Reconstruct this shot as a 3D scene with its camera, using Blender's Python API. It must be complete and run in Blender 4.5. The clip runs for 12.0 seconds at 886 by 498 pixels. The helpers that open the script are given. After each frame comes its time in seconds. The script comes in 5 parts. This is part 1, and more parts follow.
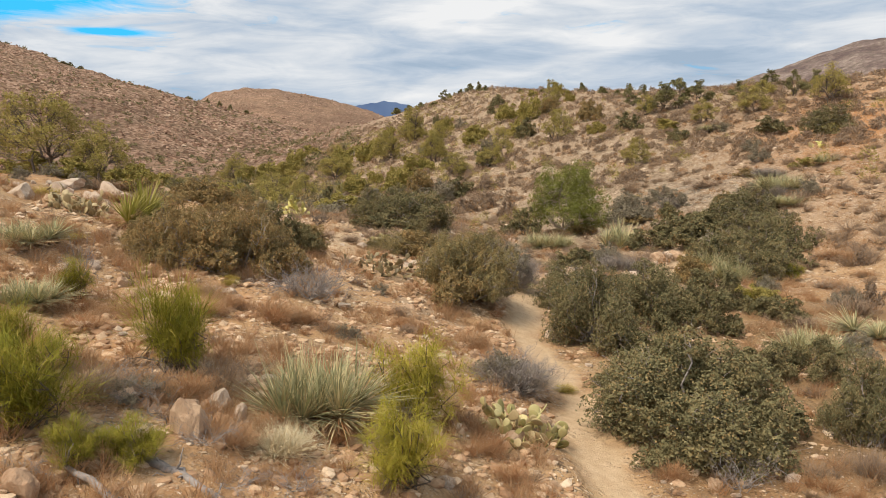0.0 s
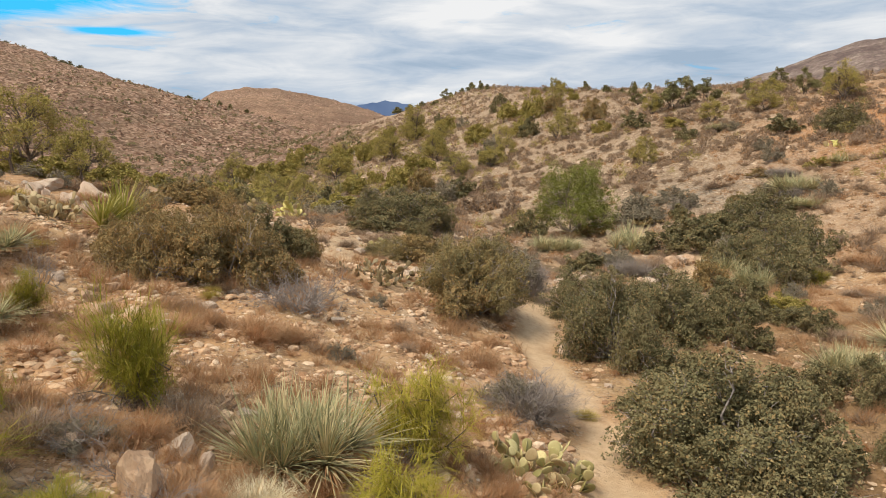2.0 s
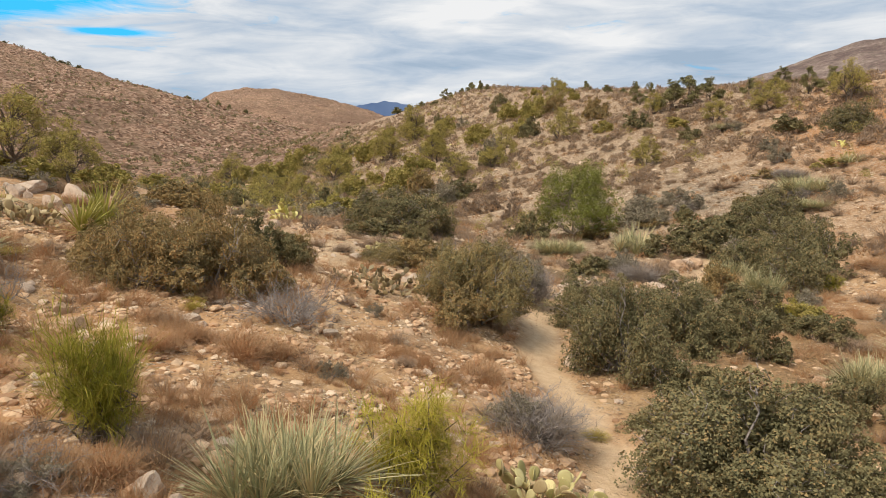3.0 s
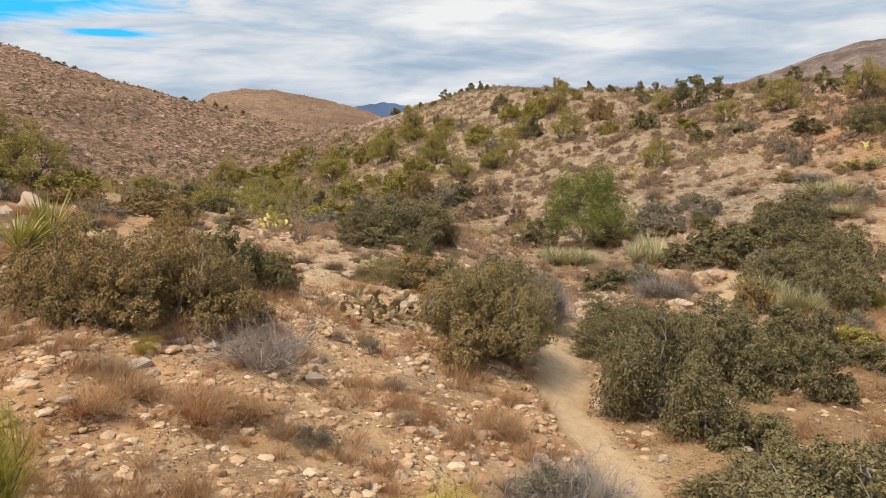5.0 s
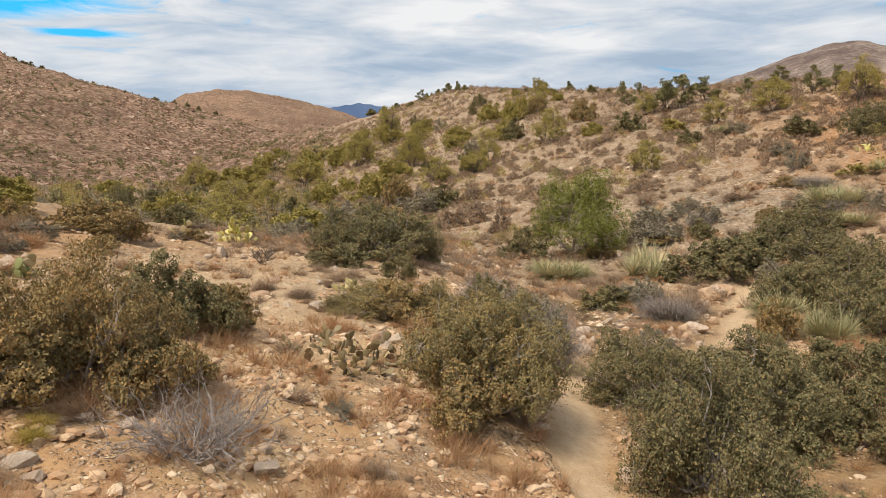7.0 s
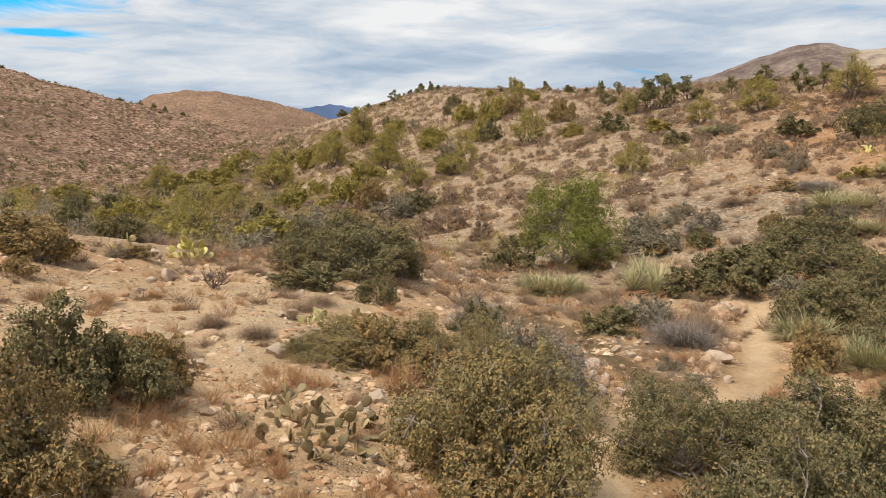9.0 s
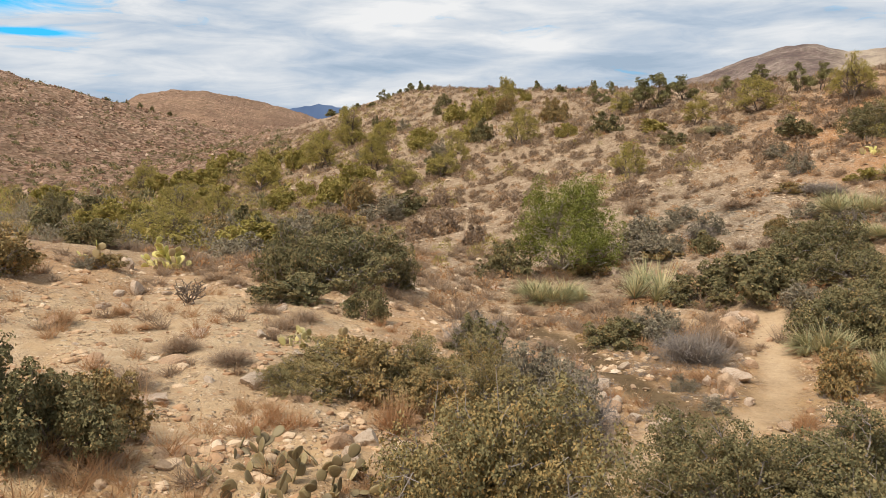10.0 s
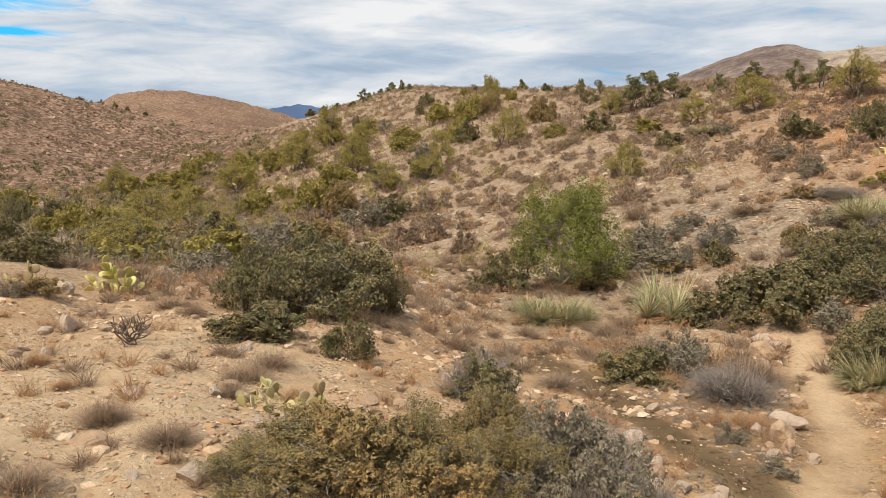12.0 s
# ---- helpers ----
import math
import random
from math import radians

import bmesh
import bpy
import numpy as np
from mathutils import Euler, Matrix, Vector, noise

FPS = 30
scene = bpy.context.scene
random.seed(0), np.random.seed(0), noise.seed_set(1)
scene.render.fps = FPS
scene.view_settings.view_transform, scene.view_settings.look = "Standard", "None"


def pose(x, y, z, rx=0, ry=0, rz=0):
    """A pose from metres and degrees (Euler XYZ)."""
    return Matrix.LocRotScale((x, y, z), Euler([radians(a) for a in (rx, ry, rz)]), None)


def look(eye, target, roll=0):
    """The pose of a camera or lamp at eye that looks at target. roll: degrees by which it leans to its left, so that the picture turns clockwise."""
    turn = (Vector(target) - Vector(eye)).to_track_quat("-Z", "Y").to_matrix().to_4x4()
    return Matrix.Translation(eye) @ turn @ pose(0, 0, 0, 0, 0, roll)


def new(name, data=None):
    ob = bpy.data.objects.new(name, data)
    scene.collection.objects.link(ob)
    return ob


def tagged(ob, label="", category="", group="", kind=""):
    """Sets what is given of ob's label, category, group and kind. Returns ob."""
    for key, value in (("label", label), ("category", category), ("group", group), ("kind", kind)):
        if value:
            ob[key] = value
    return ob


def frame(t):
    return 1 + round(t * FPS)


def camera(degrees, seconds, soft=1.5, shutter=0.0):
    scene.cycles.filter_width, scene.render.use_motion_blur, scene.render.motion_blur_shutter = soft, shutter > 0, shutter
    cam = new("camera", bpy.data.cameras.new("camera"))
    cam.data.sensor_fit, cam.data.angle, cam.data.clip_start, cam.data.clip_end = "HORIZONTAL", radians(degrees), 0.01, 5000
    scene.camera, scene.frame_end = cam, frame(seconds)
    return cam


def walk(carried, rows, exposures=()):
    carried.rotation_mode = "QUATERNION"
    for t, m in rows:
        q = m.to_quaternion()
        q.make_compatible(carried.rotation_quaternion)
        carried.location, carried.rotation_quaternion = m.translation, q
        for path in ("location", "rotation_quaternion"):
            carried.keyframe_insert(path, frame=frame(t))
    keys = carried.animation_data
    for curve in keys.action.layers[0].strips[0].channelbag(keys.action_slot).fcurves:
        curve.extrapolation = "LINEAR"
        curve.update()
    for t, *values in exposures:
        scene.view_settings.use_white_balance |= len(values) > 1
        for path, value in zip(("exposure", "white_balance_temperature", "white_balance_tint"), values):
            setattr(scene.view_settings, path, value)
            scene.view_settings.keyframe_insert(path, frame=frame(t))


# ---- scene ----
cam = camera(58.96, 12.0, soft=0.6)
PATH = [
    (0, pose(0.000, 0.000, 4.300, 81.76, -0.02, -0.00)),
    (0.5, pose(-0.031, 0.325, 4.277, 81.74, -0.03, 0.02)),
    (1, pose(-0.049, 0.651, 4.260, 81.74, -0.07, 0.04)),
    (1.5, pose(-0.058, 0.979, 4.253, 81.75, -0.08, 0.06)),
    (2, pose(-0.059, 1.312, 4.245, 81.74, -0.06, 0.07)),
    (2.5, pose(-0.052, 1.659, 4.241, 81.75, -0.05, 0.06)),
    (4.5, pose(-0.133, 3.562, 4.237, 81.82, -0.03, -0.02)),
    (5, pose(-0.178, 4.103, 4.253, 81.84, -0.02, -0.06)),
    (5.5, pose(-0.219, 4.658, 4.267, 81.84, -0.01, -0.12)),
    (6, pose(-0.258, 5.225, 4.281, 81.88, -0.03, -0.43)),
    (6.5, pose(-0.293, 5.800, 4.295, 81.90, 0.01, -1.04)),
    (7, pose(-0.327, 6.382, 4.313, 81.91, 0.02, -1.80)),
    (9, pose(-0.484, 8.802, 4.323, 81.99, 0.09, -3.86)),
    (9.5, pose(-0.495, 9.394, 4.326, 82.00, 0.05, -4.27)),
    (10, pose(-0.507, 9.986, 4.332, 82.00, 0.02, -4.64)),
    (10.5, pose(-0.521, 10.571, 4.341, 82.00, 0.02, -5.00)),
    (11, pose(-0.535, 11.146, 4.351, 82.00, 0.02, -5.35)),
    (11.5, pose(-0.548, 11.713, 4.357, 81.99, 0.06, -5.71)),
    (12, pose(-0.555, 12.300, 4.363, 82.00, 0.10, -6.05)),
]
walk(cam, PATH)

# ---- light ----
world = bpy.data.worlds.new("sky")
scene.world = world
world.use_nodes = True
SUN_UP, SUN_TURN = radians(56), radians(228)


def build_sky(tree):
    tree.nodes.clear()
    n, link = tree.nodes.new, tree.links.new

    def math_node(op, a, b=None):
        m = n("ShaderNodeMath")
        m.operation = op
        for k, v in enumerate((a, b)):
            if v is None:
                continue
            if isinstance(v, (int, float)):
                m.inputs[k].default_value = v
            else:
                link(v, m.inputs[k])
        return m.outputs[0]

    def blob(east, up, w, h):
        """A soft patch of the cloud deck round one direction."""
        a = math_node("POWER", math_node("ABSOLUTE", math_node("DIVIDE", math_node("SUBTRACT", bear, east), w)), 2.0)
        b = math_node("POWER", math_node("ABSOLUTE", math_node("DIVIDE", math_node("SUBTRACT", axis.outputs[2], up), h)), 2.0)
        return math_node("EXPONENT", math_node("MULTIPLY", math_node("ADD", a, b), -1.0))

    coord, axis = n("ShaderNodeTexCoord"), n("ShaderNodeSeparateXYZ")
    link(coord.outputs["Generated"], axis.inputs[0])
    bear = math_node("DIVIDE", axis.outputs[0], math_node("MAXIMUM", axis.outputs[1], 0.2))
    flat = n("ShaderNodeCombineXYZ")
    for k, stretch in ((0, 1.0), (1, 1.0), (2, 5.5)):
        link(math_node("MULTIPLY", axis.outputs[k], stretch), flat.inputs[k])

    def noise_node(scale, detail, shift, rough=0.55, warp=0.4):
        move, tex = n("ShaderNodeVectorMath"), n("ShaderNodeTexNoise")
        move.operation = "ADD"
        link(flat.outputs[0], move.inputs[0])
        move.inputs[1].default_value = (shift, shift * 0.7, shift * 1.3)
        link(move.outputs[0], tex.inputs["Vector"])
        tex.inputs["Scale"].default_value, tex.inputs["Detail"].default_value = scale, detail
        tex.inputs["Roughness"].default_value, tex.inputs["Distortion"].default_value = rough, warp
        return tex.outputs["Fac"]

    def ramp(value, stops):
        r = n("ShaderNodeValToRGB")
        while len(r.color_ramp.elements) < len(stops):
            r.color_ramp.elements.new(0.5)
        for e, (at, c) in zip(r.color_ramp.elements, stops):
            e.position, e.color = at, (*c, 1)
        link(value, r.inputs[0])
        return r.outputs[0]

    def mix(fac, a, b):
        m = n("ShaderNodeMix")
        m.data_type = "RGBA"
        for sock, v in ((m.inputs[0], fac), (m.inputs[6], a), (m.inputs[7], b)):
            if isinstance(v, tuple):
                sock.default_value = (*v, 1)
            elif isinstance(v, float):
                sock.default_value = v
            else:
                link(v, sock)
        return m.outputs[2]

    sky = n("ShaderNodeTexSky")
    sky.sky_type, sky.sun_disc = "NISHITA", False
    sky.sun_elevation, sky.sun_rotation = SUN_UP, SUN_TURN
    dim = n("ShaderNodeMix")
    dim.data_type, dim.blend_type = "RGBA", "MULTIPLY"
    dim.inputs[0].default_value = 1.0
    link(sky.outputs[0], dim.inputs[6])
    dim.inputs[7].default_value = (0.10, 0.10, 0.10, 1)
    body = noise_node(5.5, 7.0, 5.3, 0.5, 0.4)
    streak = noise_node(9.0, 7.0, 11.7, 0.62, 0.8)
    glow = math_node("ADD", math_node("MULTIPLY", blob(0.205, 0.117, 0.055, 0.019), 1.7), math_node("MULTIPLY", blob(0.035, 0.148, 0.11, 0.02), 1.5))
    glow = math_node("ADD", glow, math_node("MULTIPLY", blob(0.56, 0.122, 0.14, 0.016), 0.7))
    glow = math_node("ADD", glow, math_node("MULTIPLY", blob(-0.25, 0.085, 0.25, 0.022), 0.5))
    glow = math_node("ADD", glow, math_node("MULTIPLY", blob(-0.42, 0.137, 0.07, 0.01), 0.6))
    shade = math_node("ADD", blob(-0.02, 0.088, 0.09, 0.007), math_node("MULTIPLY", blob(0.31, 0.094, 0.10, 0.009), 1.9))
    shade = math_node("ADD", shade, math_node("MULTIPLY", blob(-0.12, 0.125, 0.10, 0.007), 0.6))
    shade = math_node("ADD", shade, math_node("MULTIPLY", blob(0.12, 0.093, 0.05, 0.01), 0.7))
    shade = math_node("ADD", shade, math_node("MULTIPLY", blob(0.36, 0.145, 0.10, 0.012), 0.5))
    light = math_node("ADD", body, math_node("MULTIPLY", glow, 0.21))
    light = math_node("SUBTRACT", light, math_node("MULTIPLY", shade, 0.15))
    light = math_node("ADD", light, math_node("MULTIPLY", math_node("SUBTRACT", streak, 0.5), 0.6))
    cloud = ramp(light, [(0.26, (0.33, 0.42, 0.53)), (0.41, (0.435, 0.51, 0.605)), (0.55, (0.56, 0.605, 0.66)), (0.78, (0.76, 0.765, 0.77))])
    gap = math_node("ADD", math_node("MULTIPLY", blob(-0.58, 0.148, 0.21, 0.026), 0.62), math_node("MULTIPLY", blob(-0.41, 0.1165, 0.06, 0.0045), 0.6))
    gap = math_node("ADD", math_node("MULTIPLY", blob(0.28, 0.076, 0.14, 0.008), 0.09), gap)
    cover = ramp(math_node("SUBTRACT", math_node("ADD", streak, 0.14), gap), [(0.18, (0.0, 0.0, 0.0)), (0.50, (1, 1, 1))])
    blue = mix(0.9, dim.outputs[2], (0.02, 0.52, 0.96))
    back, out = n("ShaderNodeBackground"), n("ShaderNodeOutputWorld")
    link(mix(cover, blue, cloud), back.inputs[0])
    back.inputs[1].default_value = 1.0
    link(back.outputs[0], out.inputs[0])


build_sky(world.node_tree)
sun_data = bpy.data.lights.new("sun", "SUN")
sun_data.energy, sun_data.angle, sun_data.color = 3.65, radians(22), (1.0, 0.90, 0.76)
sun = new("sun", sun_data)
sun.matrix_world = look((60 * math.sin(SUN_TURN), 60 * math.cos(SUN_TURN), 60 * math.tan(SUN_UP)), (0, 0, 0))
scene.view_settings.exposure = 0.2


# ---- materials ----
class Nodes:
    """A material's node tree, with short calls for the nodes used here."""

    def __init__(self, name):
        self.mat = bpy.data.materials.new(name)
        self.mat.use_nodes = True
        self.tree = self.mat.node_tree
        self.tree.nodes.clear()
        self.where = None

    def put(self, kind, **sockets):
        node = self.tree.nodes.new(kind)
        for key, value in sockets.items():
            self.set(node.inputs[key.replace("_", " ")], value)
        return node

    def set(self, sock, value):
        if isinstance(value, bpy.types.NodeSocket):
            self.tree.links.new(value, sock)
        elif isinstance(value, tuple) and len(value) == 3 and sock.type == "RGBA":
            sock.default_value = (*value, 1)
        else:
            sock.default_value = value

    def place(self):
        if self.where is None:
            self.where = self.put("ShaderNodeNewGeometry").outputs["Position"]
        return self.where

    def own(self):
        return self.put("ShaderNodeTexCoord").outputs["Object"]

    def noise(self, scale, detail=4.0, rough=0.55, where=None, warp=0.0):
        return self.put("ShaderNodeTexNoise", Vector=where or self.place(), Scale=scale, Detail=detail, Roughness=rough, Distortion=warp).outputs["Fac"]

    def cells(self, scale, where=None, feature="F1"):
        node = self.put("ShaderNodeTexVoronoi", Vector=where or self.place(), Scale=scale)
        node.feature = feature
        return node

    def ramp(self, value, *stops):
        r = self.tree.nodes.new("ShaderNodeValToRGB")
        while len(r.color_ramp.elements) < len(stops):
            r.color_ramp.elements.new(0.5)
        for e, (at, c) in zip(r.color_ramp.elements, stops):
            e.position, e.color = at, (*(c if isinstance(c, tuple) else (c, c, c)), 1)
        self.set(r.inputs[0], value)
        return r.outputs[0]

    def mix(self, fac, a, b, blend="MIX"):
        m = self.tree.nodes.new("ShaderNodeMix")
        m.data_type, m.blend_type = "RGBA", blend
        self.set(m.inputs[0], fac)
        self.set(m.inputs[6], a)
        self.set(m.inputs[7], b)
        return m.outputs[2]

    def calc(self, op, a, b):
        m = self.tree.nodes.new("ShaderNodeMath")
        m.operation = op
        self.set(m.inputs[0], a)
        self.set(m.inputs[1], b)
        return m.outputs[0]

    def attr(self, name):
        node = self.put("ShaderNodeAttribute")
        node.attribute_name = name
        return node.outputs["Fac"]

    def island(self):
        return self.put("ShaderNodeNewGeometry").outputs["Random Per Island"]

    def each(self):
        return self.put("ShaderNodeObjectInfo").outputs["Random"]

    def bump(self, height, strength, distance):
        return self.put("ShaderNodeBump", Height=height, Strength=strength, Distance=distance).outputs[0]

    def done(self, color, rough=0.9, normal=None, thin=0.0, spec=0.3):
        p = self.put("ShaderNodeBsdfPrincipled", Base_Color=color, Roughness=rough)
        p.inputs["Specular IOR Level"].default_value = spec
        if normal is not None:
            self.set(p.inputs["Normal"], normal)
        out, last = self.put("ShaderNodeOutputMaterial"), p.outputs[0]
        if thin:
            t = self.put("ShaderNodeBsdfTranslucent", Color=color)
            m = self.put("ShaderNodeMixShader", Fac=thin)
            self.tree.links.new(last, m.inputs[1])
            self.tree.links.new(t.outputs[0], m.inputs[2])
            last = m.outputs[0]
        self.tree.links.new(last, out.inputs[0])
        return self.mat


def ground_material():
    m = Nodes("stony_ground")
    big, mid, fine = m.noise(0.35, 5.0), m.noise(2.2, 6.0, 0.7), m.noise(18.0, 5.0, 0.75)
    bare = m.calc("SUBTRACT", 1.0, m.attr("sand"))
    soil = m.ramp(mid, (0.35, (0.38, 0.225, 0.10)), (0.5, (0.58, 0.37, 0.18)), (0.65, (0.68, 0.485, 0.27)))
    soil = m.mix(m.ramp(big, (0.45, 0.0), (0.65, 0.6)), soil, (0.40, 0.212, 0.098))
    soil = m.mix(0.35, soil, m.ramp(fine, (0.3, (0.20, 0.12, 0.065)), (0.7, (0.50, 0.35, 0.21))))
    # dead grass and litter lying on the soil
    litter = m.ramp(m.noise(2.6, 8.0, 0.8, warp=0.6), (0.52, 0.0), (0.62, 0.65))
    soil = m.mix(m.calc("MULTIPLY", litter, bare), soil, m.ramp(m.noise(40.0, 4.0, 0.7), (0.35, (0.13, 0.075, 0.042)), (0.65, (0.30, 0.19, 0.105))))
    soil = m.mix(m.ramp(m.noise(0.8, 10.0, 0.85), (0.50, 0.0), (0.57, 0.75)), soil, (0.19, 0.112, 0.062))
    soil = m.mix(m.ramp(m.noise(0.12, 6.0, 0.7), (0.48, 0.0), (0.60, 0.55)), soil, (0.43, 0.215, 0.095))
    soil = m.mix(m.ramp(m.noise(1.4, 9.0, 0.8, warp=0.5), (0.54, 0.0), (0.62, 0.6)), soil, (0.52, 0.39, 0.26))
    soil = m.mix(m.calc("MULTIPLY", m.attr("pale"), 0.65), soil, m.ramp(m.noise(4.0, 8.0, 0.75), (0.36, (0.38, 0.265, 0.155)), (0.5, (0.53, 0.40, 0.25)), (0.64, (0.63, 0.505, 0.345))))
    # gravel in three sizes, each stone with its own tint
    relief = m.calc("MULTIPLY", fine, 0.4)
    hillside = m.attr("scree")
    soil = m.mix(m.calc("MULTIPLY", hillside, 0.82), soil, m.ramp(m.noise(1.3, 10.0, 0.85), (0.40, (0.178, 0.124, 0.078)), (0.5, (0.345, 0.250, 0.163)), (0.6, (0.485, 0.383, 0.272))))
    soil = m.mix(m.calc("MULTIPLY", m.attr("orange"), m.ramp(m.noise(0.35, 7.0, 0.7), (0.34, 0.25), (0.50, 1.0))), soil, (0.50, 0.235, 0.09))
    for scale, amount, patch in ((4.2, 0.0, 0.9), (9.0, 0.8, 1.1), (20.0, 0.9, 1.9), (48.0, 0.9, 4.0)):
        wide = m.put("ShaderNodeVectorMath", Vector=m.place())
        wide.operation = "ADD"
        shift = m.put("ShaderNodeVectorMath")
        shift.operation = "SCALE"
        m.set(shift.inputs[0], m.put("ShaderNodeTexNoise", Vector=m.place(), Scale=scale * 1.1, Detail=2.0).outputs["Color"])
        shift.inputs["Scale"].default_value = 0.8 / scale
        m.set(wide.inputs[1], shift.outputs[0])
        cell = m.cells(scale, wide.outputs[0])
        stone = m.ramp(cell.outputs["Color"], (0.28, (0.17, 0.105, 0.065)), (0.5, (0.42, 0.29, 0.185)), (0.72, (0.68, 0.55, 0.41)))
        core = m.calc("MULTIPLY", m.ramp(cell.outputs["Distance"], (0.22, 1.0), (0.40, 0.0)), m.calc("MAXIMUM", m.ramp(m.noise(patch, 4.0), (0.44, 0.0), (0.56, amount)), m.calc("MULTIPLY", hillside, m.ramp(m.noise(patch * 0.8, 5.0, 0.7), (0.40, 0.25), (0.58, 0.95)))))
        core = m.calc("MULTIPLY", core, m.calc("ADD", 0.3, m.calc("MULTIPLY", bare, 0.7)))
        soil = m.mix(core, soil, stone)
        relief = m.calc("ADD", relief, m.calc("MULTIPLY", core, min(9.0 / scale, 1.4)))
    sand = m.ramp(m.noise(6.0, 6.0, 0.7), (0.3, (0.49, 0.34, 0.202)), (0.7, (0.65, 0.48, 0.308)))
    sand = m.mix(m.ramp(m.noise(26.0, 4.0, 0.75), (0.56, 0.0), (0.68, 0.5)), sand, (0.26, 0.165, 0.09))
    soil = m.mix(m.calc("MULTIPLY", m.attr("sand"), 0.85), soil, sand)
    duff = m.calc("MULTIPLY", m.attr("duff"), m.ramp(m.noise(1.1, 8.0, 0.75), (0.36, 0.25), (0.58, 0.9)))
    soil = m.mix(duff, soil, m.ramp(m.noise(14.0, 6.0, 0.75), (0.35, (0.13, 0.078, 0.038)), (0.65, (0.31, 0.195, 0.095))))
    soil = m.mix(m.attr("silt"), soil, m.ramp(mid, (0.3, (0.11, 0.072, 0.036)), (0.7, (0.17, 0.115, 0.062))))
    grey = m.ramp(m.cells(7.0).outputs["Color"], (0.28, (0.15, 0.118, 0.086)), (0.72, (0.42, 0.352, 0.268)))
    soil = m.mix(m.calc("MULTIPLY", m.attr("talus"), m.ramp(m.noise(1.2, 4.0), (0.4, 0.2), (0.6, 1.0))), soil, grey)
    # the stony hills, whose blocks are a metre across
    block = m.cells(1.5)
    rock = m.ramp(block.outputs["Color"], (0.26, (0.12, 0.066, 0.043)), (0.5, (0.28, 0.163, 0.105)), (0.74, (0.45, 0.30, 0.21)))
    rock = m.mix(m.ramp(m.noise(0.22, 7.0, 0.75), (0.46, 0.0), (0.60, 0.6)), rock, (0.125, 0.092, 0.052))
    rock = m.mix(m.ramp(m.noise(0.045, 8.0, 0.75), (0.50, 0.0), (0.64, 0.45)), rock, (0.35, 0.225, 0.14))
    rock = m.mix(m.ramp(m.noise(0.02, 9.0, 0.8), (0.5, 0.0), (0.6, 0.6)), rock, (0.15, 0.092, 0.06))
    soil = m.mix(m.attr("rust"), soil, rock)
    far_rock = m.ramp(m.noise(0.018, 12.0, 0.85), (0.42, (0.115, 0.080, 0.072)), (0.5, (0.19, 0.136, 0.118)), (0.58, (0.33, 0.26, 0.21)))
    far_rock = m.mix(m.ramp(m.noise(0.11, 6.0, 0.8), (0.50, 0.0), (0.57, 0.7)), far_rock, (0.125, 0.098, 0.078))
    soil = m.mix(m.attr("granite"), soil, far_rock)
    soil = m.mix(m.calc("MULTIPLY", m.attr("pale_rock"), m.ramp(m.noise(0.03, 8.0, 0.8), (0.40, 0.2), (0.56, 0.9))), soil, (0.46, 0.37, 0.275))
    hill = m.calc("MULTIPLY", m.attr("rust"), m.calc("ADD", block.outputs["Distance"], m.noise(0.25, 6.0, 0.7)))
    crag = m.put("ShaderNodeBump", Height=hill, Strength=0.6, Distance=0.7)
    range_ = m.put("ShaderNodeBump", Height=m.calc("MULTIPLY", m.attr("granite"), m.noise(0.05, 9.0, 0.75)), Strength=0.4, Distance=9.0, Normal=crag.outputs[0])
    last = m.put("ShaderNodeBump", Height=relief, Strength=0.9, Distance=0.06, Normal=range_.outputs[0])
    return m.done(soil, 0.95, last.outputs[0], spec=0.12)


def leaf_material(name, dark, light, dry, dry_share=0.12, thin=0.07, rough=0.7):
    m = Nodes(name)
    tuft = m.ramp(m.noise(11.0, 2.0, 0.6), (0.40, 0.0), (0.60, 1.0))
    leaf = m.mix(m.calc("ADD", m.calc("MULTIPLY", m.island(), 0.5), m.calc("MULTIPLY", tuft, 0.5)), dark, light)
    leaf = m.mix(m.calc("MULTIPLY", m.each(), 0.25), leaf, light)
    one = m.put("ShaderNodeTexWhiteNoise", Vector=m.island()).outputs["Value"]
    patch = m.ramp(m.noise(1.6, 3.0), (0.45, 0.0), (0.65, 0.8))
    pick = m.calc("LESS_THAN", one, m.calc("ADD", dry_share, m.calc("MULTIPLY", patch, dry_share * 2.5)))
    leaf = m.mix(pick, leaf, dry)
    leaf = m.mix(m.ramp(m.noise(2.4, 2.0), (0.42, 0.0), (0.62, 0.45)), leaf, m.mix(0.35, light, dry))
    return m.done(leaf, rough, thin=thin, spec=0.12)


def stone_material(name, dark, light, stain):
    m = Nodes(name)
    own = m.own()
    c = m.ramp(m.noise(3.0, 6.0, 0.65, own), (0.3, dark), (0.7, light))
    c = m.mix(m.calc("MULTIPLY", m.each(), 0.45), c, stain)
    c = m.mix(m.ramp(m.noise(14.0, 4.0, 0.7, own), (0.55, 0.0), (0.7, 0.6)), c, (0.24, 0.165, 0.115))
    return m.done(c, 0.92, m.bump(m.noise(7.0, 8.0, 0.7, own), 0.8, 0.06), spec=0.2)


def bark_material(name, dark, light):
    m = Nodes(name)
    c = m.ramp(m.noise(22.0, 4.0, 0.6, m.own()), (0.3, dark), (0.7, light))
    return m.done(m.mix(m.calc("MULTIPLY", m.island(), 0.4), c, light), 0.9, spec=0.15)


